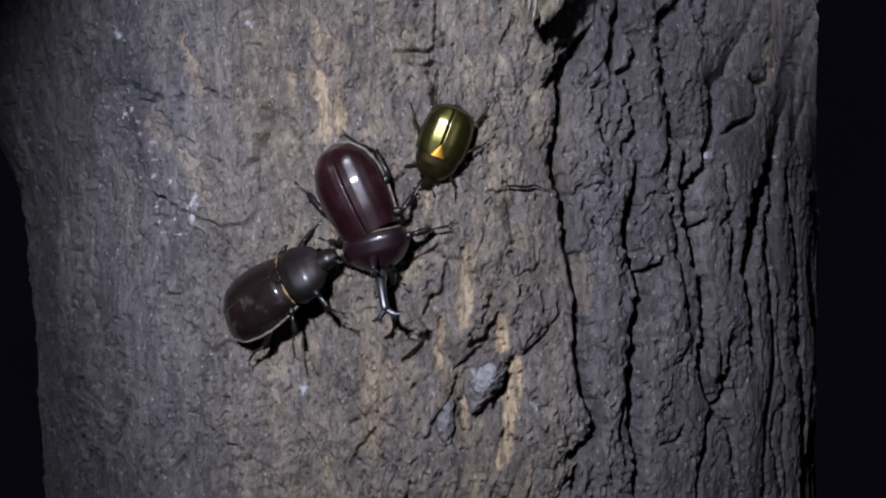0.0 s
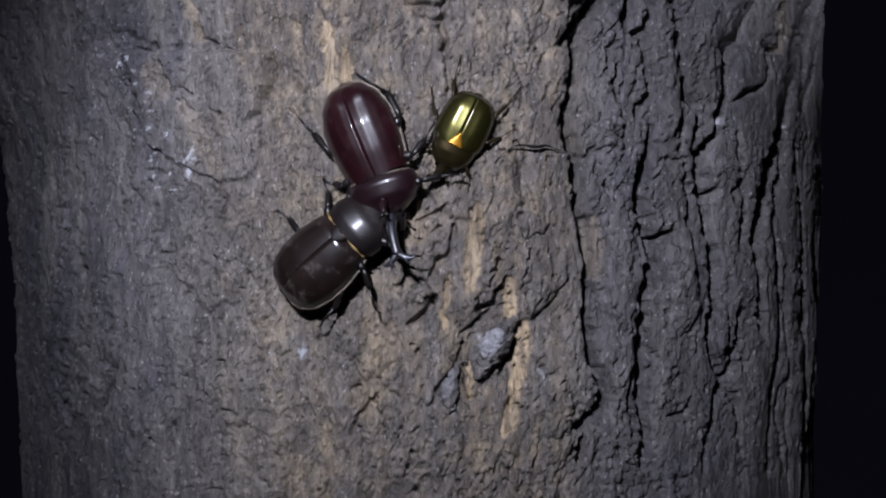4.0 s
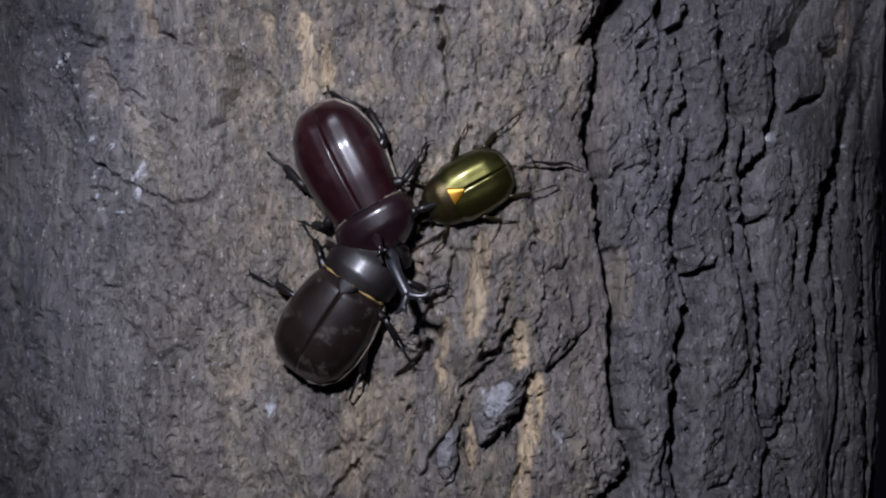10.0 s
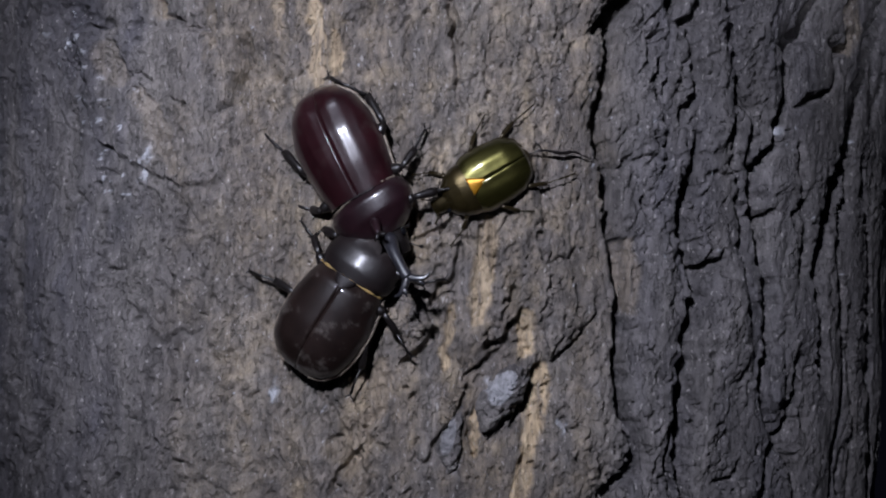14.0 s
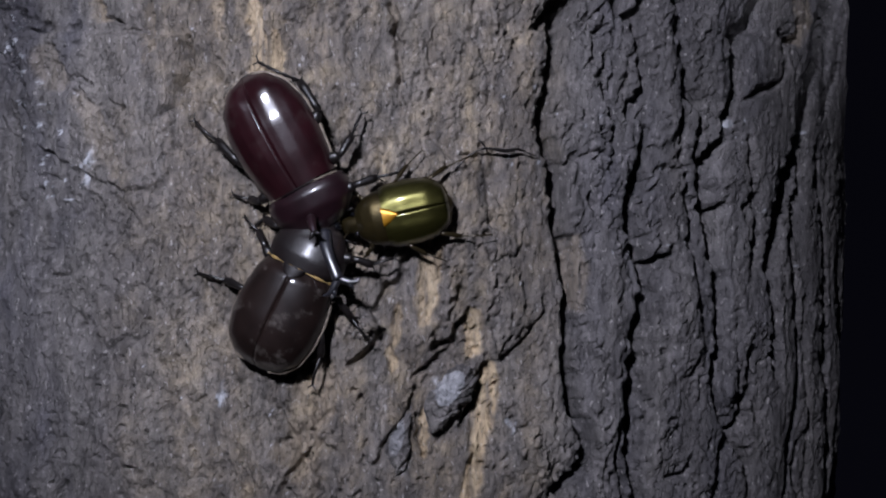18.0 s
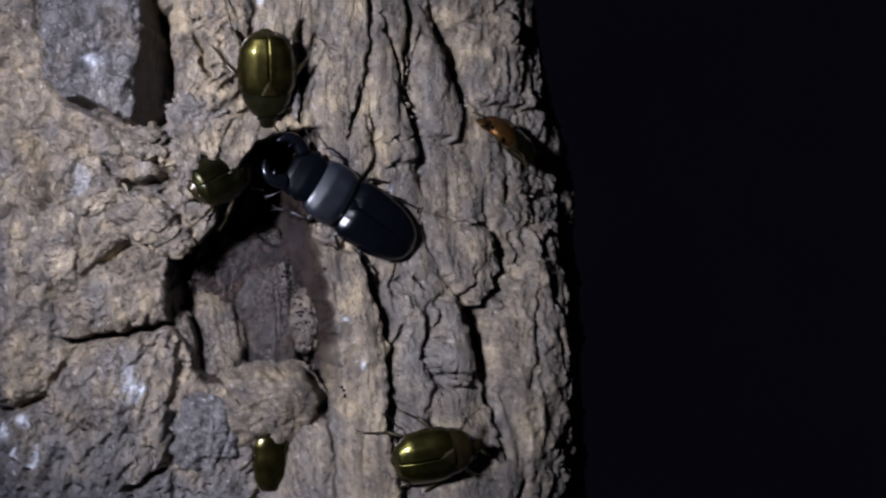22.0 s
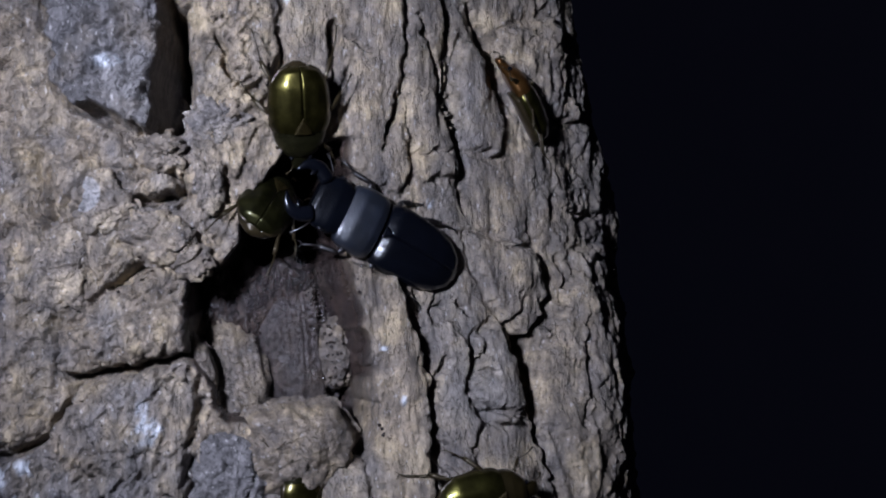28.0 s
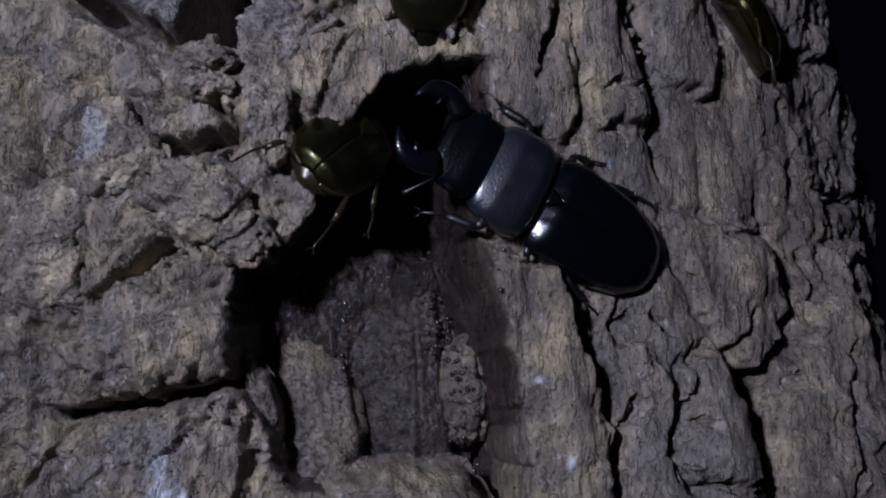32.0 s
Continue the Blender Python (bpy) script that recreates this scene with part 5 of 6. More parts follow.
def flower_chafer(label, spread=0.0, shells=None, size=1.0):
    shine, back, spot = shells or (GOLD, GOLD_BACK, ORANGE)
    b = start("flower_chafer", label, "beetle", "flower chafers on the trunk")
    wide = ((0, 2.0), (0.06, 4.2), (0.25, 6.0), (0.6, 6.6), (0.9, 6.4), (1, 5.7))
    top = ((0, 1.6), (0.06, 3.2), (0.3, 4.2), (0.7, 4.4), (1, 4.0))
    low = ((0, 2.0), (1, 2.0))

    def ribs(x, s):
        return 0.07 * math.cos(min(abs(x), 4.5) * 2.1) * math.sin(math.pi * min(max(s, 0), 1))

    for s in (1, -1):
        w = part("wing_case", shell(13.4, -10.2, wide, top, low, s, wave=ribs), shine, b, "metallic olive gold wing case")
        # added dark strip that paints the shade where the shell curves away
        part("shaded_margin", wing_rim(13.4, wide, ((0, 2.4), (1, 2.4)), s, 0.42, -0.3, 3.2), GREEN_LEG, w, "dark bronze strip for the shade along the wing edge")
    part("abdomen", shell(13.4, -11, ((0, 0.8), (0.12, 3.8), (0.5, 5.8), (1, 5.2)), ((0, 0.8), (0.12, 2.6), (0.3, 1.2), (1, 1.4)), ((0, 1.2), (1, 1.0))), GREEN_LEG, b)
    part("shield", shell(3.4, 0.0, ((0, 0.1), (0.5, 1.2), (1, 2.0)), ((0, 0.4), (1, 0.45)), ((0, 6.12), (1, 5.95)), n=8, m=8), spot, b, "small orange-gold triangular shield" if spot is ORANGE else "")
    neck = part("thorax", shell(5.6, 3.2, ((0, 5.7), (0.25, 5.6), (0.6, 4.9), (0.88, 3.6), (1, 2.8)), ((0, 3.8), (0.4, 3.6), (0.8, 2.8), (1, 2.0)), ((0, 1.9), (1, 1.7))), back, b, "bronze green thorax")
    part("head", shell(3.4, 8.5, ((0, 2.1), (0.5, 1.8), (0.9, 1.6), (1, 1.4)), ((0, 1.8), (0.7, 1.3), (1, 0.7)), ((0, 1.5), (1, 1.2)), m=12), back, neck, "square-fronted bronze head")
    for s in (1, -1):
        part("eye", ball((s * 2.0, 9.2, 2.5), (0.5, 0.6, 0.6)), EYE, neck)
        feeler(neck, (s * 1.5, 11.2, 1.7), (s * 2.9, 13.0, 1.4), GREEN_LEG, 0.35)
        leg(b, (s * 2.6, -4.6, 1.6), (s * 5.6, -7.2, 2.6), (s * (6.6 + spread), -11.2, 0.9), (s * (7.2 + 2 * spread), -17.5, 0.2), 0.72, GREEN_LEG)
        leg(b, (s * 3.0, 0.2, 1.6), (s * 6.6, -0.6, 2.8), (s * 9.2, -3.4, 0.9), (s * (11.0 + spread), -7.2, 0.2), 0.66, GREEN_LEG)
        leg(b, (s * 2.6, 5.2, 1.5), (s * 5.2, 7.0, 2.4), (s * 6.8, 8.6, 0.9), (s * 8.4, 12.4, 0.2), 0.66, GREEN_LEG)
    for ob in b.children_recursive:
        ob.data.transform(Matrix.Scale(size, 4))
    return b


def stag_beetle():
    b = start("stag_beetle", "satin black stag beetle with short curved jaws beside the sap hollow", "beetle")
    wide = ((0, 1.2), (0.06, 3.6), (0.2, 5.9), (0.45, 7.3), (0.8, 7.7), (0.95, 7.3), (1, 6.6))
    top = ((0, 0.6), (0.08, 2.4), (0.3, 3.7), (0.7, 4.2), (0.9, 4.0), (1, 2.7))
    low = ((0, 2.0), (1, 2.0))

    def dents(x, s):
        """Shallow dents along the front edge of the wing cases."""
        return 0.22 * noise.noise(Vector((x * 0.7, s * 9, 3.1))) * math.exp(-(((s - 0.93) / 0.09) ** 2)) + 0.05 * noise.noise(Vector((x * 0.5, s * 6, 8.7)))

    for s in (1, -1):
        part("wing_case", shell(20.5, -20.9, wide, top, low, s, power=0.65, wave=dents), JET, b, "glossy black wing case")
    part("abdomen", shell(19, -20.4, ((0, 0.8), (0.12, 4.2), (0.5, 6.8), (1, 6.6)), ((0, 0.4), (0.3, 1.2), (1, 1.4)), ((0, 1.2), (1, 1.0))), BLACK, b)
    part("shield", shell(1.8, -1.7, ((0, 0.1), (0.6, 1.0), (1, 1.3)), ((0, 0.3), (1, 0.3)), ((0, 5.9), (1, 5.6)), n=8, m=8), JET, b)
    neck = part("thorax", shell(8.6, 0.5, ((0, 5.9), (0.06, 6.9), (0.3, 7.5), (0.75, 7.2), (0.95, 6.6), (1, 6.0)), ((0, 2.8), (0.2, 3.6), (0.7, 3.6), (1, 2.8)), ((0, 2.0), (1, 1.9)), power=0.55), JET_MATT, b, "wide satin black thorax")
    head = part("head", shell(7.2, 9.2, ((0, 5.4), (0.2, 6.1), (0.7, 5.9), (0.92, 5.0), (1, 4.0)), ((0, 2.6), (0.4, 2.9), (0.9, 2.0), (1, 1.4)), ((0, 1.9), (1, 1.7)), power=0.6), JET_HEAD, b, "broad flat black head")
    for s in (1, -1):
        line = curve_points([(s * 3.8, 15.4, 3.0), (s * 5.3, 18.2, 3.2), (s * 4.8, 20.8, 3.3), (s * 2.4, 22.6, 3.2)], 4)
        bm = tube(line, [1.8, 1.75, 1.7, 1.6, 1.5, 1.45, 1.35, 1.25, 1.1, 0.9, 0.7, 0.45, 0.1], n=10, flat=0.6)
        tube([(s * 4.5, 18.8, 3.2), (s * 2.9, 19.6, 3.4)], [0.8, 0.12], bm, 8)
        part("jaw", bm, JET, head, "curved black jaw")
        part("eye", ball((s * 5.9, 12.6, 3.2), (0.5, 0.9, 0.7)), EYE, head)
        feeler(head, (s * 5.2, 14.6, 2.4), (s * 9.4, 17.4, 1.2), BLACK, 0.45)
        leg(b, (s * 3.6, -6.6, 1.8), (s * 7.6, -8.6, 2.6), (s * 8.8, -13.0, 1.0), (s * 9.6, -17.4, 0.2), 0.85, BLACK)
        leg(b, (s * 4.0, -1.6, 1.8), (s * 8.2, -1.8, 2.6), (s * 9.4, -4.6, 1.0), (s * 10.8, -7.6, 0.2), 0.8, BLACK)
        leg(b, (s * 4.4, 4.6, 1.8), (s * 8.4, 6.4, 2.6), (s * 8.8, 10.6, 1.0), (s * 10.0, 13.6, 0.2), 0.85, BLACK)
    for ob in b.children_recursive:
        ob.data.transform(Matrix.Scale(0.99, 4))
    return b, head


# ---- lumps of bark and rotten wood that stand clear of the skin ----
def lump(name, th, h, a, b, height, turn=0.0, earth=0.0, wet_shade=0.0, pale=0.0, crag=1.0, wood=0.0, rise=0.0, label="", seed=0, slab=2.6, grain=0.0, pitch=0.0):
    """A craggy boss: half-widths a, b and height in mm, set into the bark at an angle and height."""
    bm = bmesh.new()
    rings, spokes = 30, 76
    off = Vector((31.7 * seed + 3, 11.3 * seed, 7.1 * seed))
    rows = []
    for k in range(rings + 1):
        rho = 1.12 * k / rings
        row = []
        for q in range(spokes if k else 1):
            ang = 2 * math.pi * q / spokes
            edge = 1 + 0.24 * noise.noise(Vector((math.cos(ang) * 1.7, math.sin(ang) * 1.7, 0)) + off) + 0.12 * noise.noise(Vector((math.cos(ang) * 5, math.sin(ang) * 5, 0)) + off)
            x, y = a * rho * edge * math.cos(ang), b * rho * edge * math.sin(ang)
            z = height * max(1 - min(rho, 1) ** slab, 0) ** 0.62 - (rho > 1) * 3.0
            p = Vector((x, y, z))
            g = noise.fractal(p * 0.22 + off, 1.0, 2.0, 4) * 1.3 * crag + noise.fractal(p * 0.9 + off, 1.0, 2.0, 3) * 0.45 * crag
            g -= 1.1 * crag * max(0, 1 - abs(noise.noise(Vector((x * 0.16, y * 0.10, 0)) + off)) / 0.07)
            g += grain * (noise.fractal(Vector((x * 0.8, y * 0.07, seed)), 1.0, 2.0, 3) + noise.noise(Vector((x * 0.25, y * 0.03, seed))))
            for size in (0.20, 0.55):
                (one, two, *_), _ = noise.voronoi(p * size + off + Vector((0.4 * g, 0.3 * g, 0)))
                g -= crag * (0.30 / size) * 0.5 * max(0, 1 - (two - one) / 0.22)
            out = Vector((x / a**2, y / b**2, max(z, 0.2) / max(height, 1) ** 2)).normalized()
            row.append(bm.verts.new((p + out * g) * MM))
        rows.append(row)
    for q in range(spokes):
        bm.faces.new((rows[0][0], rows[1][q], rows[1][(q + 1) % spokes]))
    for u, v in zip(rows[1:], rows[2:]):
        for q in range(spokes):
            bm.faces.new((u[q], v[q], v[(q + 1) % spokes], u[(q + 1) % spokes]))
    ob = part(name, bm, BARK, TRUNK, label)
    n = len(ob.data.vertices)
    co = np.empty(n * 3, np.float32)
    ob.data.vertices.foreach_get("co", co)
    x, y = co[0::3] / (a * MM), co[1::3] / (b * MM)
    spot = pale * (np.hypot(x + 0.35, y - 0.25) < 0.55)
    for key, value in (("earth", earth), ("wet_shade", wet_shade), ("wood", wood)):
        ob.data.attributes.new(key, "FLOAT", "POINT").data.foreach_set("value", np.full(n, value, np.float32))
    ob.data.attributes.new("lichen", "FLOAT", "POINT").data.foreach_set("value", spot.astype(np.float32))
    ob.matrix_basis = seat(th, h, turn, rise, pitch)
    return ob


lump("bark_knob", 3.4, -52.4, 4.4, 8.2, 4.2, 36, pale=0.45, crag=0.5, label="grey bark knob with a chalky patch", seed=1)
lump("bark_knob", -2.6, -63.5, 2.8, 7.4, 2.2, 14, pale=0.25, crag=0.5, seed=2)
lump("bark_knob", -7.6, -35.0, 3.8, 5.0, 2.2, -20, earth=0.25, crag=0.7, seed=3)
# rotten wood in the hollow: damp, and darkened further to paint its shade
SPLINTER = lump("wood_splinter", 43.2, 134.5, 7.4, 13.0, 5.0, -12, earth=0.7, wet_shade=0.42, crag=0.25, rise=-15, label="upright splinter of rotten wood in the hollow", seed=4, slab=3.0, grain=0.5, pitch=-22)
lump("wood_splinter", 39.9, 136.0, 2.4, 9.0, 4.0, -14, earth=0.6, wet_shade=0.38, crag=0.2, rise=-7, seed=5, grain=0.5)
TONGUE = lump("wood_tongue", 52.0, 140.0, 9.6, 19.0, 8.0, 0, earth=0.45, wet_shade=0.84, crag=0.35, rise=-19, label="sap-soaked tongue of rotten wood", seed=6, slab=2.6, grain=0.5, pitch=-16)
lump("wood_boss", 49.6, 119.4, 12.8, 9.2, 8.5, 4, earth=0.9, wet_shade=0.26, crag=0.5, rise=-2.5, label="craggy brown boss below the hollow", seed=7)
BOSS = lump("wood_boss", 56.6, 137.0, 5.2, 8.0, 5.0, 0, earth=0.7, wet_shade=0.45, crag=0.6, rise=-12, seed=8, slab=2.2, grain=0.3)
lump("bark_block", 42.6, 113.6, 9.0, 9.0, 4.5, 0, crag=0.9, rise=-1.5, seed=9)
lump("bark_knob", 36.9, 180.2, 4.4, 4.6, 5.2, 0, earth=0.75, crag=0.90, label="crumbling brown bark knob", seed=10)
lump("bark_knob", 36.0, 163.4, 7.6, 5.6, 4.2, 20, earth=0.8, crag=0.83, seed=11)
lump("bark_knob", 30.2, 170.5, 6.5, 6.5, 2.8, 0, earth=0.65, crag=0.75, pale=0.3, seed=12)
lump("bark_knob", 26.5, 158.0, 6.0, 9.0, 2.1, 0, earth=0.7, crag=0.75, seed=13)
lump("bark_knob", 40.8, 173.0, 3.6, 6.0, 3.1, 0, earth=0.6, crag=0.68, seed=14)
lump("bark_knob", 42.0, 187.5, 6.0, 5.0, 2.1, 0, earth=0.3, crag=0.75, seed=15)
lump("bark_knob", 39.2, 158.6, 5.0, 4.0, 3.5, 0, earth=0.75, crag=0.83, seed=16)

lump("bark_knob", 53.4, 190.0, 1.4, 5.0, 1.7, 0, earth=0.2, crag=0.38, seed=18)


def sap_beads():
    """Beads of sap that glint in the hollow."""
    m = Mat("sap")
    m.set(Base_Color=(0.018, 0.012, 0.009, 1), Roughness=0.2, Specular_IOR_Level=1.0, Coat_Weight=1.0, Coat_Roughness=0.2)
    rnd = random.Random(4)
    bm = bmesh.new()
    solids = []
    for ob in (TONGUE, SPLINTER, BOSS):
        solids.append(bvhtree.BVHTree.FromPolygons([ob.matrix_basis @ v.co for v in ob.data.vertices], [tuple(p.vertices) for p in ob.data.polygons]))
    for th, h, du, dv, count in ((46.4, 145, 0.35, 6, 30), (53.4, 160, 1.0, 4, 34), (54.5, 149, 0.9, 8, 60), (55.2, 136, 0.5, 6, 26), (57.6, 124, 0.7, 3, 16)):
        for _ in range(count):
            t, z = th + rnd.gauss(0, du), h + rnd.uniform(-dv, dv)
            a, r, s = radians(t), height_at(t, z), rnd.uniform(0.2, 0.46) * MM
            way = Vector((math.sin(a), -math.cos(a), 0))
            for tree in solids:
                place, *_ = tree.ray_cast(way * 0.16 + Vector((0, 0, z * MM)), -way)
                if place:
                    r = max(r, place.to_2d().length)
            c = way * (r + 0.0003) + Vector((0, 0, z * MM))
            for v in bmesh.ops.create_icosphere(bm, subdivisions=1, radius=s)["verts"]:
                v.co += c
    part("sap", bm, m.mat, TRUNK, "wet glinting beads of sap")["kind"] = "stuff"


sap_beads()


def twig():
    """The dark, thin twig lying across the bark."""
    line = curve_points([(-8.4, -4.2, 0.8), (-5.0, -0.8, 1.6), (-1.5, 0.6, 2.0), (3.0, 0.1, 1.9), (6.0, 0.5, 1.6), (8.6, -0.4, 1.2), (10.5, -0.9, 0.4)], 4)
    t = start("twig", "thin dark dry twig lying flat on the grey bark", "twig")
    n = len(line)
    part("stem", tube(line, [0.16 + 0.30 * math.exp(-(((k / n - 0.5) / 0.16) ** 2)) + 0.06 * math.sin(k * 1.9) for k in range(n)], n=7), BLACK, t)
    part("side_shoot", tube([(-1.5, 0.6, 2.0), (-2.6, 2.0, 2.2), (-3.4, 2.6, 1.6)], [0.2, 0.16, 0.06], n=6), BLACK, t)
    t.matrix_world = seat(8.4, 3.2, 0)


def moth():
    """A mottled moth at rest, its dull forewings half open over black-banded yellow hindwings."""
    fore = Mat("moth_forewing")
    c = fore.ramp(fore.noise(210, 6, 0.75, fore.stretch(1, 0.6, 1)), (0.38, (0.026, 0.021, 0.015)), (0.47, (0.085, 0.071, 0.050)), (0.56, (0.16, 0.134, 0.092)), (0.68, (0.34, 0.30, 0.21)))
    fore.set(Base_Color=c, Roughness=0.85).bump(fore.noise(1500, 3), 0.6, 0.0003)
    yellow, black, fur = Mat("yellow_scales"), Mat("black_scales"), Mat("grey_fur")
    yellow.set(Base_Color=yellow.ramp(yellow.noise(500), (0.35, (0.50, 0.31, 0.03)), (0.65, (0.72, 0.50, 0.07))), Roughness=0.8)
    black.set(Base_Color=black.ramp(black.noise(500), (0.35, (0.012, 0.011, 0.010)), (0.65, (0.035, 0.030, 0.026))), Roughness=0.85)
    fur.set(Base_Color=fur.ramp(fur.noise(700), (0.35, (0.10, 0.088, 0.07)), (0.65, (0.30, 0.265, 0.21))), Roughness=0.9).bump(fur.noise(1800), 1.0, 0.0006)
    pale = Mat("pale_scales")
    pale.set(Base_Color=pale.ramp(pale.noise(900), (0.35, (0.15, 0.135, 0.11)), (0.65, (0.36, 0.34, 0.30))), Roughness=0.8)
    t = start("moth", "mottled grey moth with yellow and black hindwings resting on bark", "moth")

    def wing(outline, lift, thick=0.25, ripple=0.7, ragged=1.6):
        bm = bmesh.new()
        top, low = [], []
        rim = [p + p.normalized() * ragged * noise.noise(p * 0.9) for p in curve_points([*outline, outline[0]], 7)[:-1]]
        mid = sum(rim, Vector()) / len(rim)
        for shade, store in ((0, top), (-thick, low)):
            for k in range(7):
                ring = []
                for q, p in enumerate(rim):
                    v = mid.lerp(p, k / 6)
                    z = lift + v.z + shade + ripple * noise.fractal(v * 0.3, 1.0, 2.0, 3) + 1.2 * (1 - (k / 6) ** 2)
                    ring.append(bm.verts.new(Vector((v.x, v.y, z)) * MM))
                store.append(ring)
        for store in (top, low):
            for a, b in zip(store, store[1:]):
                for q in range(len(a)):
                    bm.faces.new((a[q], a[(q + 1) % len(a)], b[(q + 1) % len(a)], b[q]))
        for q in range(len(rim)):
            p = (q + 1) % len(rim)
            bm.faces.new((top[-1][q], top[-1][p], low[-1][p], low[-1][q]))
        return bm

    for s in (1, -1):
        part("forewing", wing([(s * 1.5, 22, 4), (s * 9, 21, 3), (s * 15.5, 9, 1.5), (s * 15.2, -4, 0), (s * 11.0, -14, 0.5), (s * 6.5, -21, 0.5), (s * 2.0, -27, 1), (-s * 1.5, -20, 2.6), (-s * 1.0, 4, 3.6)], 1.6 + 0.5 * s), fore.mat, t, "mottled grey-brown forewing")
        for k in range(4):
            x = s * (1.6 + 1.9 * k)
            part("pale_fringe", tube([(x, -20.5 + 1.6 * k, 4.2 - 0.2 * k), (x * 0.86, -24 + 1.5 * k, 3.4), (x * 0.7 - 0.4, -28 + 1.8 * k, 2.2)], [0.25, 0.45, 0.12], n=6, flat=0.5), pale.mat, t)
    patches = (("yellow_patch", yellow, 1.7, ((-3.6, -2.6), (-2.4, 0.2), (1.6, 0.9), (4.0, -0.8), (2.2, -2.0), (-0.8, -1.6))),
               ("black_patch", black, 1.9, ((-0.8, -2.6), (0.8, -1.6), (4.6, -2.4), (6.2, -3.2), (3.6, -4.2), (0.2, -3.8))),
               ("yellow_patch", yellow, 1.7, ((-2.6, -4.4), (1.6, -4.4), (5.8, -4.0), (6.0, -5.6), (2.4, -6.2), (-1.6, -5.8))),
               ("yellow_patch", yellow, 1.7, ((-7.2, -9.6), (-4.6, -8.4), (-4.4, -11.0), (-2.2, -13.0), (-4.4, -14.8), (-6.8, -13.0))),
               ("black_patch", black, 1.9, ((-3.8, -8.6), (-1.6, -8.4), (-2.2, -10.4), (-0.8, -12.2), (-2.0, -12.8), (-3.6, -11.0))),
               ("yellow_patch", yellow, 1.7, ((-1.2, -9.0), (1.2, -8.8), (3.2, -11.6), (1.8, -12.8), (-0.2, -11.4))),
               ("cream_patch", pale, 1.9, ((-3.6, 4.6), (-1.0, 6.6), (2.0, 7.8), (0.6, 5.6), (-2.0, 4.4))),
               ("black_patch", black, 1.6, ((-3.0, 1.6), (-2.6, 3.8), (0.2, 3.6), (0.4, 1.4), (-1.4, 0.9))),
               ("grey_patch", black, 1.3, ((-3.4, -14.8), (0.2, -13.6), (4.6, -13.2), (5.4, -15.0), (1.2, -15.8), (-2.6, -16.4))))
    for name, scales, lift, outline in patches:
        part(name, wing([(x, y, 3.4) for x, y in outline], lift, ragged=0.4, ripple=0.3), scales.mat, t)
    for s in (1, -1):
        feeler(t, (s * 1.0, 24.5, 4.0), (s * 6.0, 32.0, 1.0), fur.mat, 0.12)
    part("thorax", ball((0, 18, 4.8), (3.4, 5.6, 3.2), 20), fur.mat, t, "furry grey thorax")
    part("abdomen", shell(20, -7, ((0, 0.4), (0.4, 1.9), (1, 2.6)), ((0, 0.6), (0.5, 2.2), (1, 2.8)), ((0, 2.2), (1, 2.4))), fur.mat, t)
    part("head", ball((0, 23.8, 4.2), (1.8, 1.6, 1.7), 14), fur.mat, t)
    for s in (1, -1):
        part("eye", ball((s * 1.6, 24.2, 4.3), (0.6, 0.7, 0.7)), EYE, t)
    return t


twig()
resting_moth = moth()


# ---- who sits where: seconds, angle, height in mm, heading, lift in mm, pitch, roll ----
HORNED = [
    (0, -12.1, -8.2, 155.5, 0, 0, 0),
    (1, -11.8, -9.6, 159, 0, 0, 0),
    (2, -11.5, -9, 159, 0, 0, 0),
    (3, -11.9, -6.4, 159, 0, 0, 0),
    (6, -11.9, -3.6, 154, 0, 0, 0),
    (7, -11.4, -5, 153, 0, 0, 0),
    (8, -9.8, -5.8, 150, 0, 0, 0),
    (9, -13, -4.3, 153, 0, 0, 0),
    (10, -11.7, -7.3, 152, 0, 0, 0),
    (12, -12.4, -7.6, 152, 0, 0, 0),
    (13, -12.8, -7.8, 152.5, 0, 0, 0),
    (15, -12.8, -6.4, 152, 0, 0, 0),
    (18, -13.2, -4.2, 152, 1, -8, 0),
    (18.5, -13.5, -4.4, 156.5, 1, -8, 0),
    (19, -13.7, -5, 158, 0, -4, 0),
    (20, -13.6, -6.6, 156, 0, 0, 0),
    (32, -13.6, -6.8, 156, 0, 0, 0),
]
HORNED_NECK = [(0, -10), (2, -12), (3, -8), (6, -4), (7, -5), (8, -8), (9, 10), (10, 3), (13, 5), (15, 8), (18, -3), (20, -4), (32, -4)]
FEMALE = [
    (0, -23.5, -22.6, 57, 2.5, -6, -22),
    (1, -21.7, -22.6, 56, 2.5, -6, -22),
    (2, -18.7, -21.6, 57, 2.5, -6, -16),
    (3, -17.2, -21.4, 54, 2.5, -6, -12),
    (6, -14.3, -20.0, 37, 1.5, -6, 0),
    (7, -13.7, -20.7, 37, 1.5, -6, 0),
    (8, -13.6, -19.9, 34.5, 1.5, -6, 0),
    (9, -13.7, -21.8, 31, 1.5, -6, 0),
    (10, -13.2, -24.4, 33, 1.5, -6, 0),
    (11, -13.5, -25.0, 32, 1.5, -6, 0),
    (12, -13.7, -26.0, 31, 1.5, -6, 0),
    (15, -14.0, -26.5, 31, 1.5, -6, 0),
    (18, -13.4, -23.6, 25.5, 1.5, -6, 0),
    (19, -14.3, -23.9, 22.5, 1.5, -6, 0),
    (20, -14.1, -25.2, 23.5, 1.5, -6, 0),
    (32, -14.1, -25.3, 23.5, 1.5, -6, 0),
]
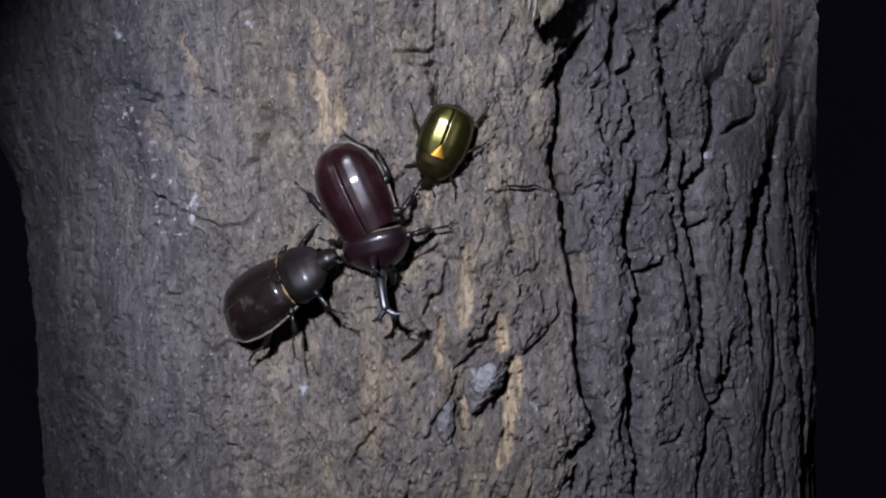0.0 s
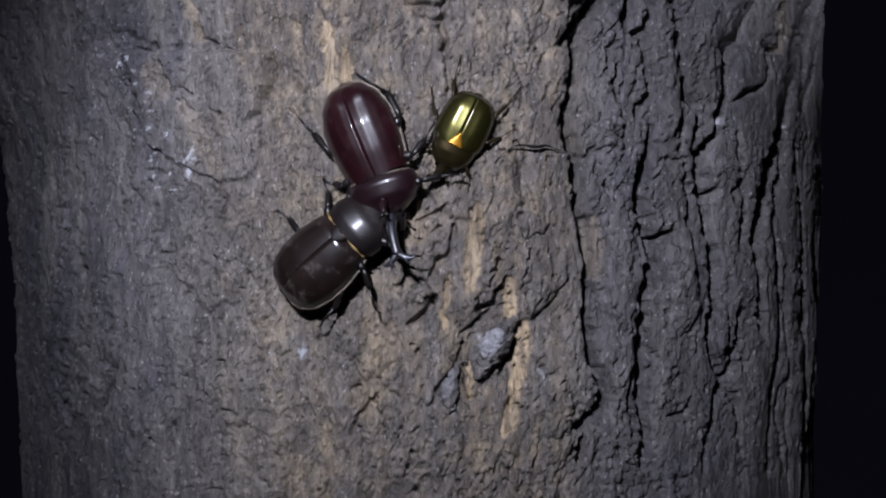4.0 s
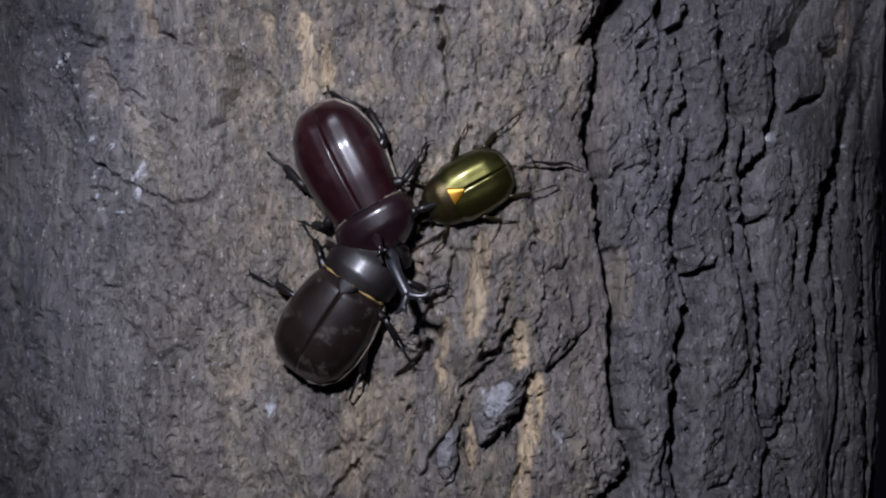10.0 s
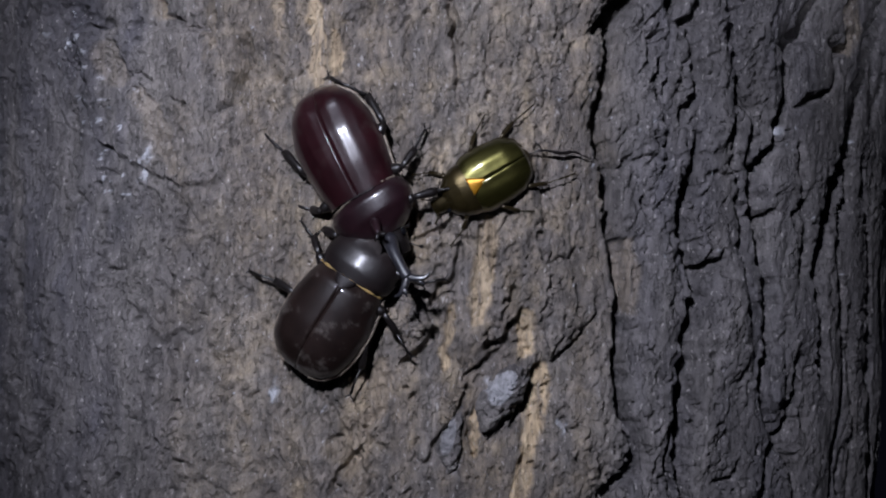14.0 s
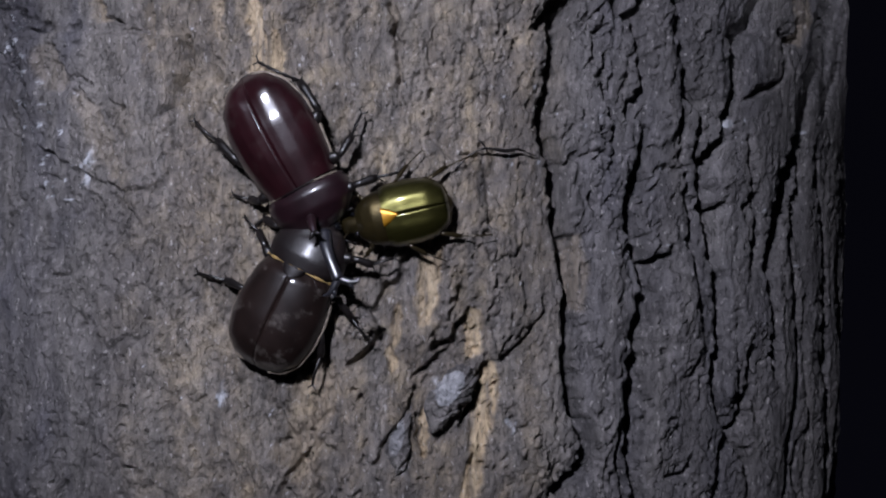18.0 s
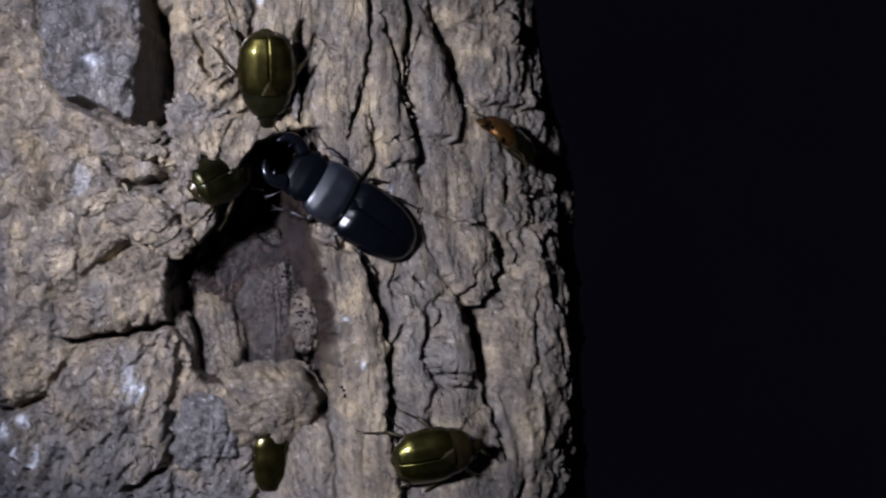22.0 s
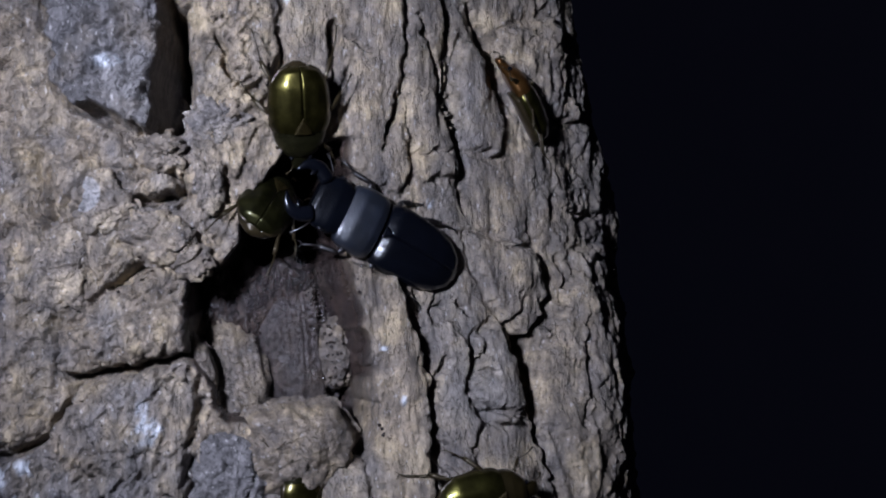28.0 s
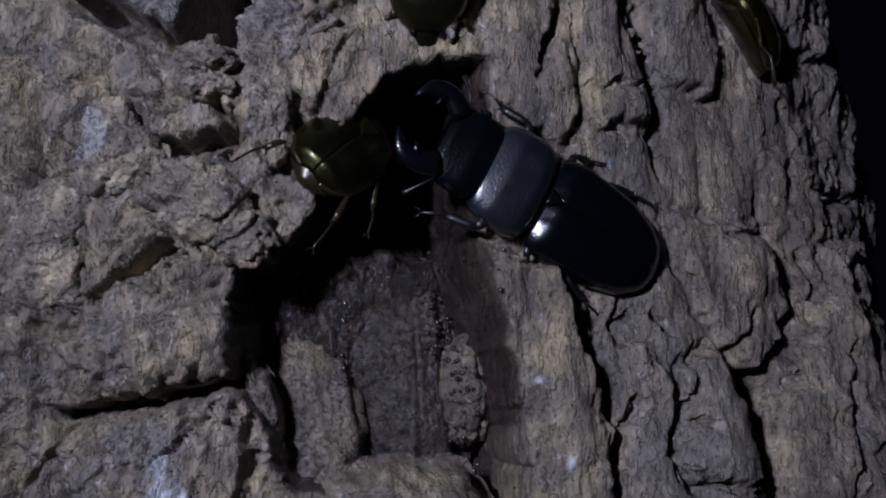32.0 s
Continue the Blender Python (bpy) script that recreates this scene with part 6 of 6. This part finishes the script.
CHAFER = [(0, -1.85, 15.6, -157, 0, 0, 0), (1, -1.3, 11.7, -165, 0, 0, 0), (2, -0.3, 9.7, -178, 0, 0, 0), (3, -0.7, 8.4, -163, 0, 0, 0), (6, -0.9, 4.7, -149, 0, 0, 0),
          (7, -0.7, 4.5, -148, 0, 0, 0), (8, 0.0, 3.2, -138, 0, 0, 0), (9, -0.8, 2.8, -126, 0, 0, 0), (10, -0.6, -2.6, -119, 0, 0, 0), (11, 0.4, -2.0, -103, 0, 0, 0),
          (12, 0.3, -2.0, -102, 0, 0, 0), (13, 1.0, -1.4, -116, 0, 0, 0), (14, 0.7, -3.2, -121, 0, 0, 0), (15, -1.7, -7.5, -113, 0, 0, 0), (18, -2.4, -10.9, -103, 2, 0, 0),
          (18.5, 2.4, -10.4, -138, 0, 0, -12), (19, 2.4, -11.2, -131, 0, 0, -14), (20, -0.3, -15.0, -84, 0, 0, 0), (32, -0.3, -15.0, -84, 0, 0, 0)]
STAG = [(0, 59.5, 166.8, -57, 0, 0, 0), (22, 59.5, 166.4, -57, 0, 0, 0), (23, 59.7, 164.1, -63, 0, 0, 0), (24, 60.1, 164.7, -60, 0, 0, 0), (25, 59.5, 164.4, -60.6, 0, 0, 0),
        (26, 58.9, 164.5, -62, 0, 0, 0), (29, 59.1, 163.3, -62, 0, 0, 0), (30, 58.8, 162.5, -64, 0, 0, 0), (32, 59.7, 164.1, -61, 0, 0, 0)]
ABOVE = [(0, 49.8, 195.4, 177, 1, -16, 0), (22, 49.8, 195.4, 177, 1, -16, 0), (23, 50.4, 192.7, 180, 1, -16, 0), (24, 51.0, 190.5, 172, 1, -16, 0), (25, 49.0, 196.5, 159, 1, -14, 0),
         (26, 45.9, 195.4, 136, 1, -12, 0), (26.5, 46.2, 194.8, 138, 1, -12, 0), (28.5, 51.2, 187.0, 184, 0, -24, 0), (29, 51.4, 186.0, 186, 0, -26, 0), (30, 51.6, 187.5, 181, 0, -26, 0), (31, 51.6, 191.0, 180, 0, -22, 0), (32, 51.8, 196.0, 180, 0, -16, 0)]
BESIDE = [
    (0, 44.2, 172.5, 63, -5, -43, 0),
    (22, 44.2, 172.5, 63, -5, -43, 0),
    (23, 45.6, 174.4, 67, -5, -43, 0),
    (24, 46.5, 173.2, 60, -5, -43, 0),
    (25, 46.8, 170.5, 36, -5, -43, 0),
    (26, 46.9, 169.5, 30, -5, -43, 0),
    (29, 46.9, 169.3, 42, -5, -43, 0),
    (30, 44.6, 165, 48, -5, -43, 0),
    (31, 44.6, 165.8, 54, -5, -43, 0),
    (32, 45.6, 170, 47, -5, -43, 0),
]
EDGE = [
    (0, 82.6, 180.9, -66, 1, 0, 50), (22, 82.6, 180.9, -66, 1, 0, 50), (23, 81.8, 180.4, -59, 1, 0, 50), (24, 80.0, 180.8, -44, 1, 0, 50),
    (25, 78.3, 184.5, -35, 1, 0, 50), (26, 78.3, 188.1, -34, 1, 0, 50), (29, 78.3, 194.2, -39, 1, 0, 50), (30, 77.8, 194.2, -41, 1, 0, 50), (32, 77.8, 194.2, -41, 1, 0, 50),
]
LOWER = (67.6, 107.6, 83)
CREVICE = (49.6, 110.4, -3)

horned, horned_neck = horned_beetle()
female, female_neck = hornless_beetle()
chafer = flower_chafer("shiny olive gold flower chafer beside the horned beetle", 0.6, size=1.09)
stag, stag_head = stag_beetle()
above = flower_chafer("bronze green flower chafer above the stag beetle", 0.8, (BRONZE, BRONZE_BACK, BRONZE_SHIELD), 0.98)
beside = flower_chafer("dull bronze green flower chafer at the rim of the sap hollow", 0.4, (SHADED_BRONZE, BRONZE_BACK, BRONZE_SHIELD), 0.92)
edge = flower_chafer("slim golden green flower chafer at the edge of the trunk", 0.2, (DARK_GOLD, COPPER_BACK, GOLD_BACK))
lower = flower_chafer("olive gold flower chafer resting on ridged bark", 0.5, (DARK_GOLD, GOLD_BACK, GOLD_BACK))
lower.matrix_world = seat(*LOWER, lift=2, pitch=20)
crevice = flower_chafer("dark bronze flower chafer wedged in a bark crevice", 0.2, (BRONZE, BRONZE_BACK, BRONZE_SHIELD))
crevice.matrix_world = seat(*CREVICE, lift=-3, roll=35)


def swing(hip, degrees):
    """A leg's turn about its hip, in its beetle's space."""
    return Matrix.Translation(hip * MM) @ Matrix.Rotation(radians(degrees), 4, "Z") @ Matrix.Translation(-hip * MM)


def stride(beetle, first, last, step, reach):
    """The legs of a walking beetle swing in two alternating sets of three."""
    for n, (_, thigh, hip) in enumerate([row for row in LEGS if row[0] == beetle]):
        way = (1 if n % 2 else -1) * (1 if (n // 2) % 2 else -1)
        rows, t, k = [(0, swing(hip, 0))] if first else [], first, 0
        while t <= last:
            rows.append((t, swing(hip, way * reach * (0, 1, 0, -1)[k % 4])))
            t, k = t + step, k + 1
        rows.append((32, swing(hip, 0)))
        walk(thigh, rows)


def motions():
    for ob, rows in ((horned, HORNED), (female, FEMALE), (chafer, CHAFER), (stag, STAG), (above, ABOVE), (beside, BESIDE), (edge, EDGE)):
        walk(ob, [(t, seat(*row)) for t, *row in rows])
    walk(resting_moth, [(t, seat(12.6, h, 7, 8.5)) for t, h in ((0, 74.0), (4, 74.0), (16, 70.0), (32, 70.0))])
    stride(female, 0, 6, 0.5, 8)
    stride(chafer, 0, 20, 1.0, 7)
    stride(above, 22, 30, 0.5, 8)
    stride(stag, 22, 30, 1.0, 3)
    walk(horned_neck, [(t, pose(0, 0, 0, 0, 0, yaw)) for t, yaw in HORNED_NECK])


motions()
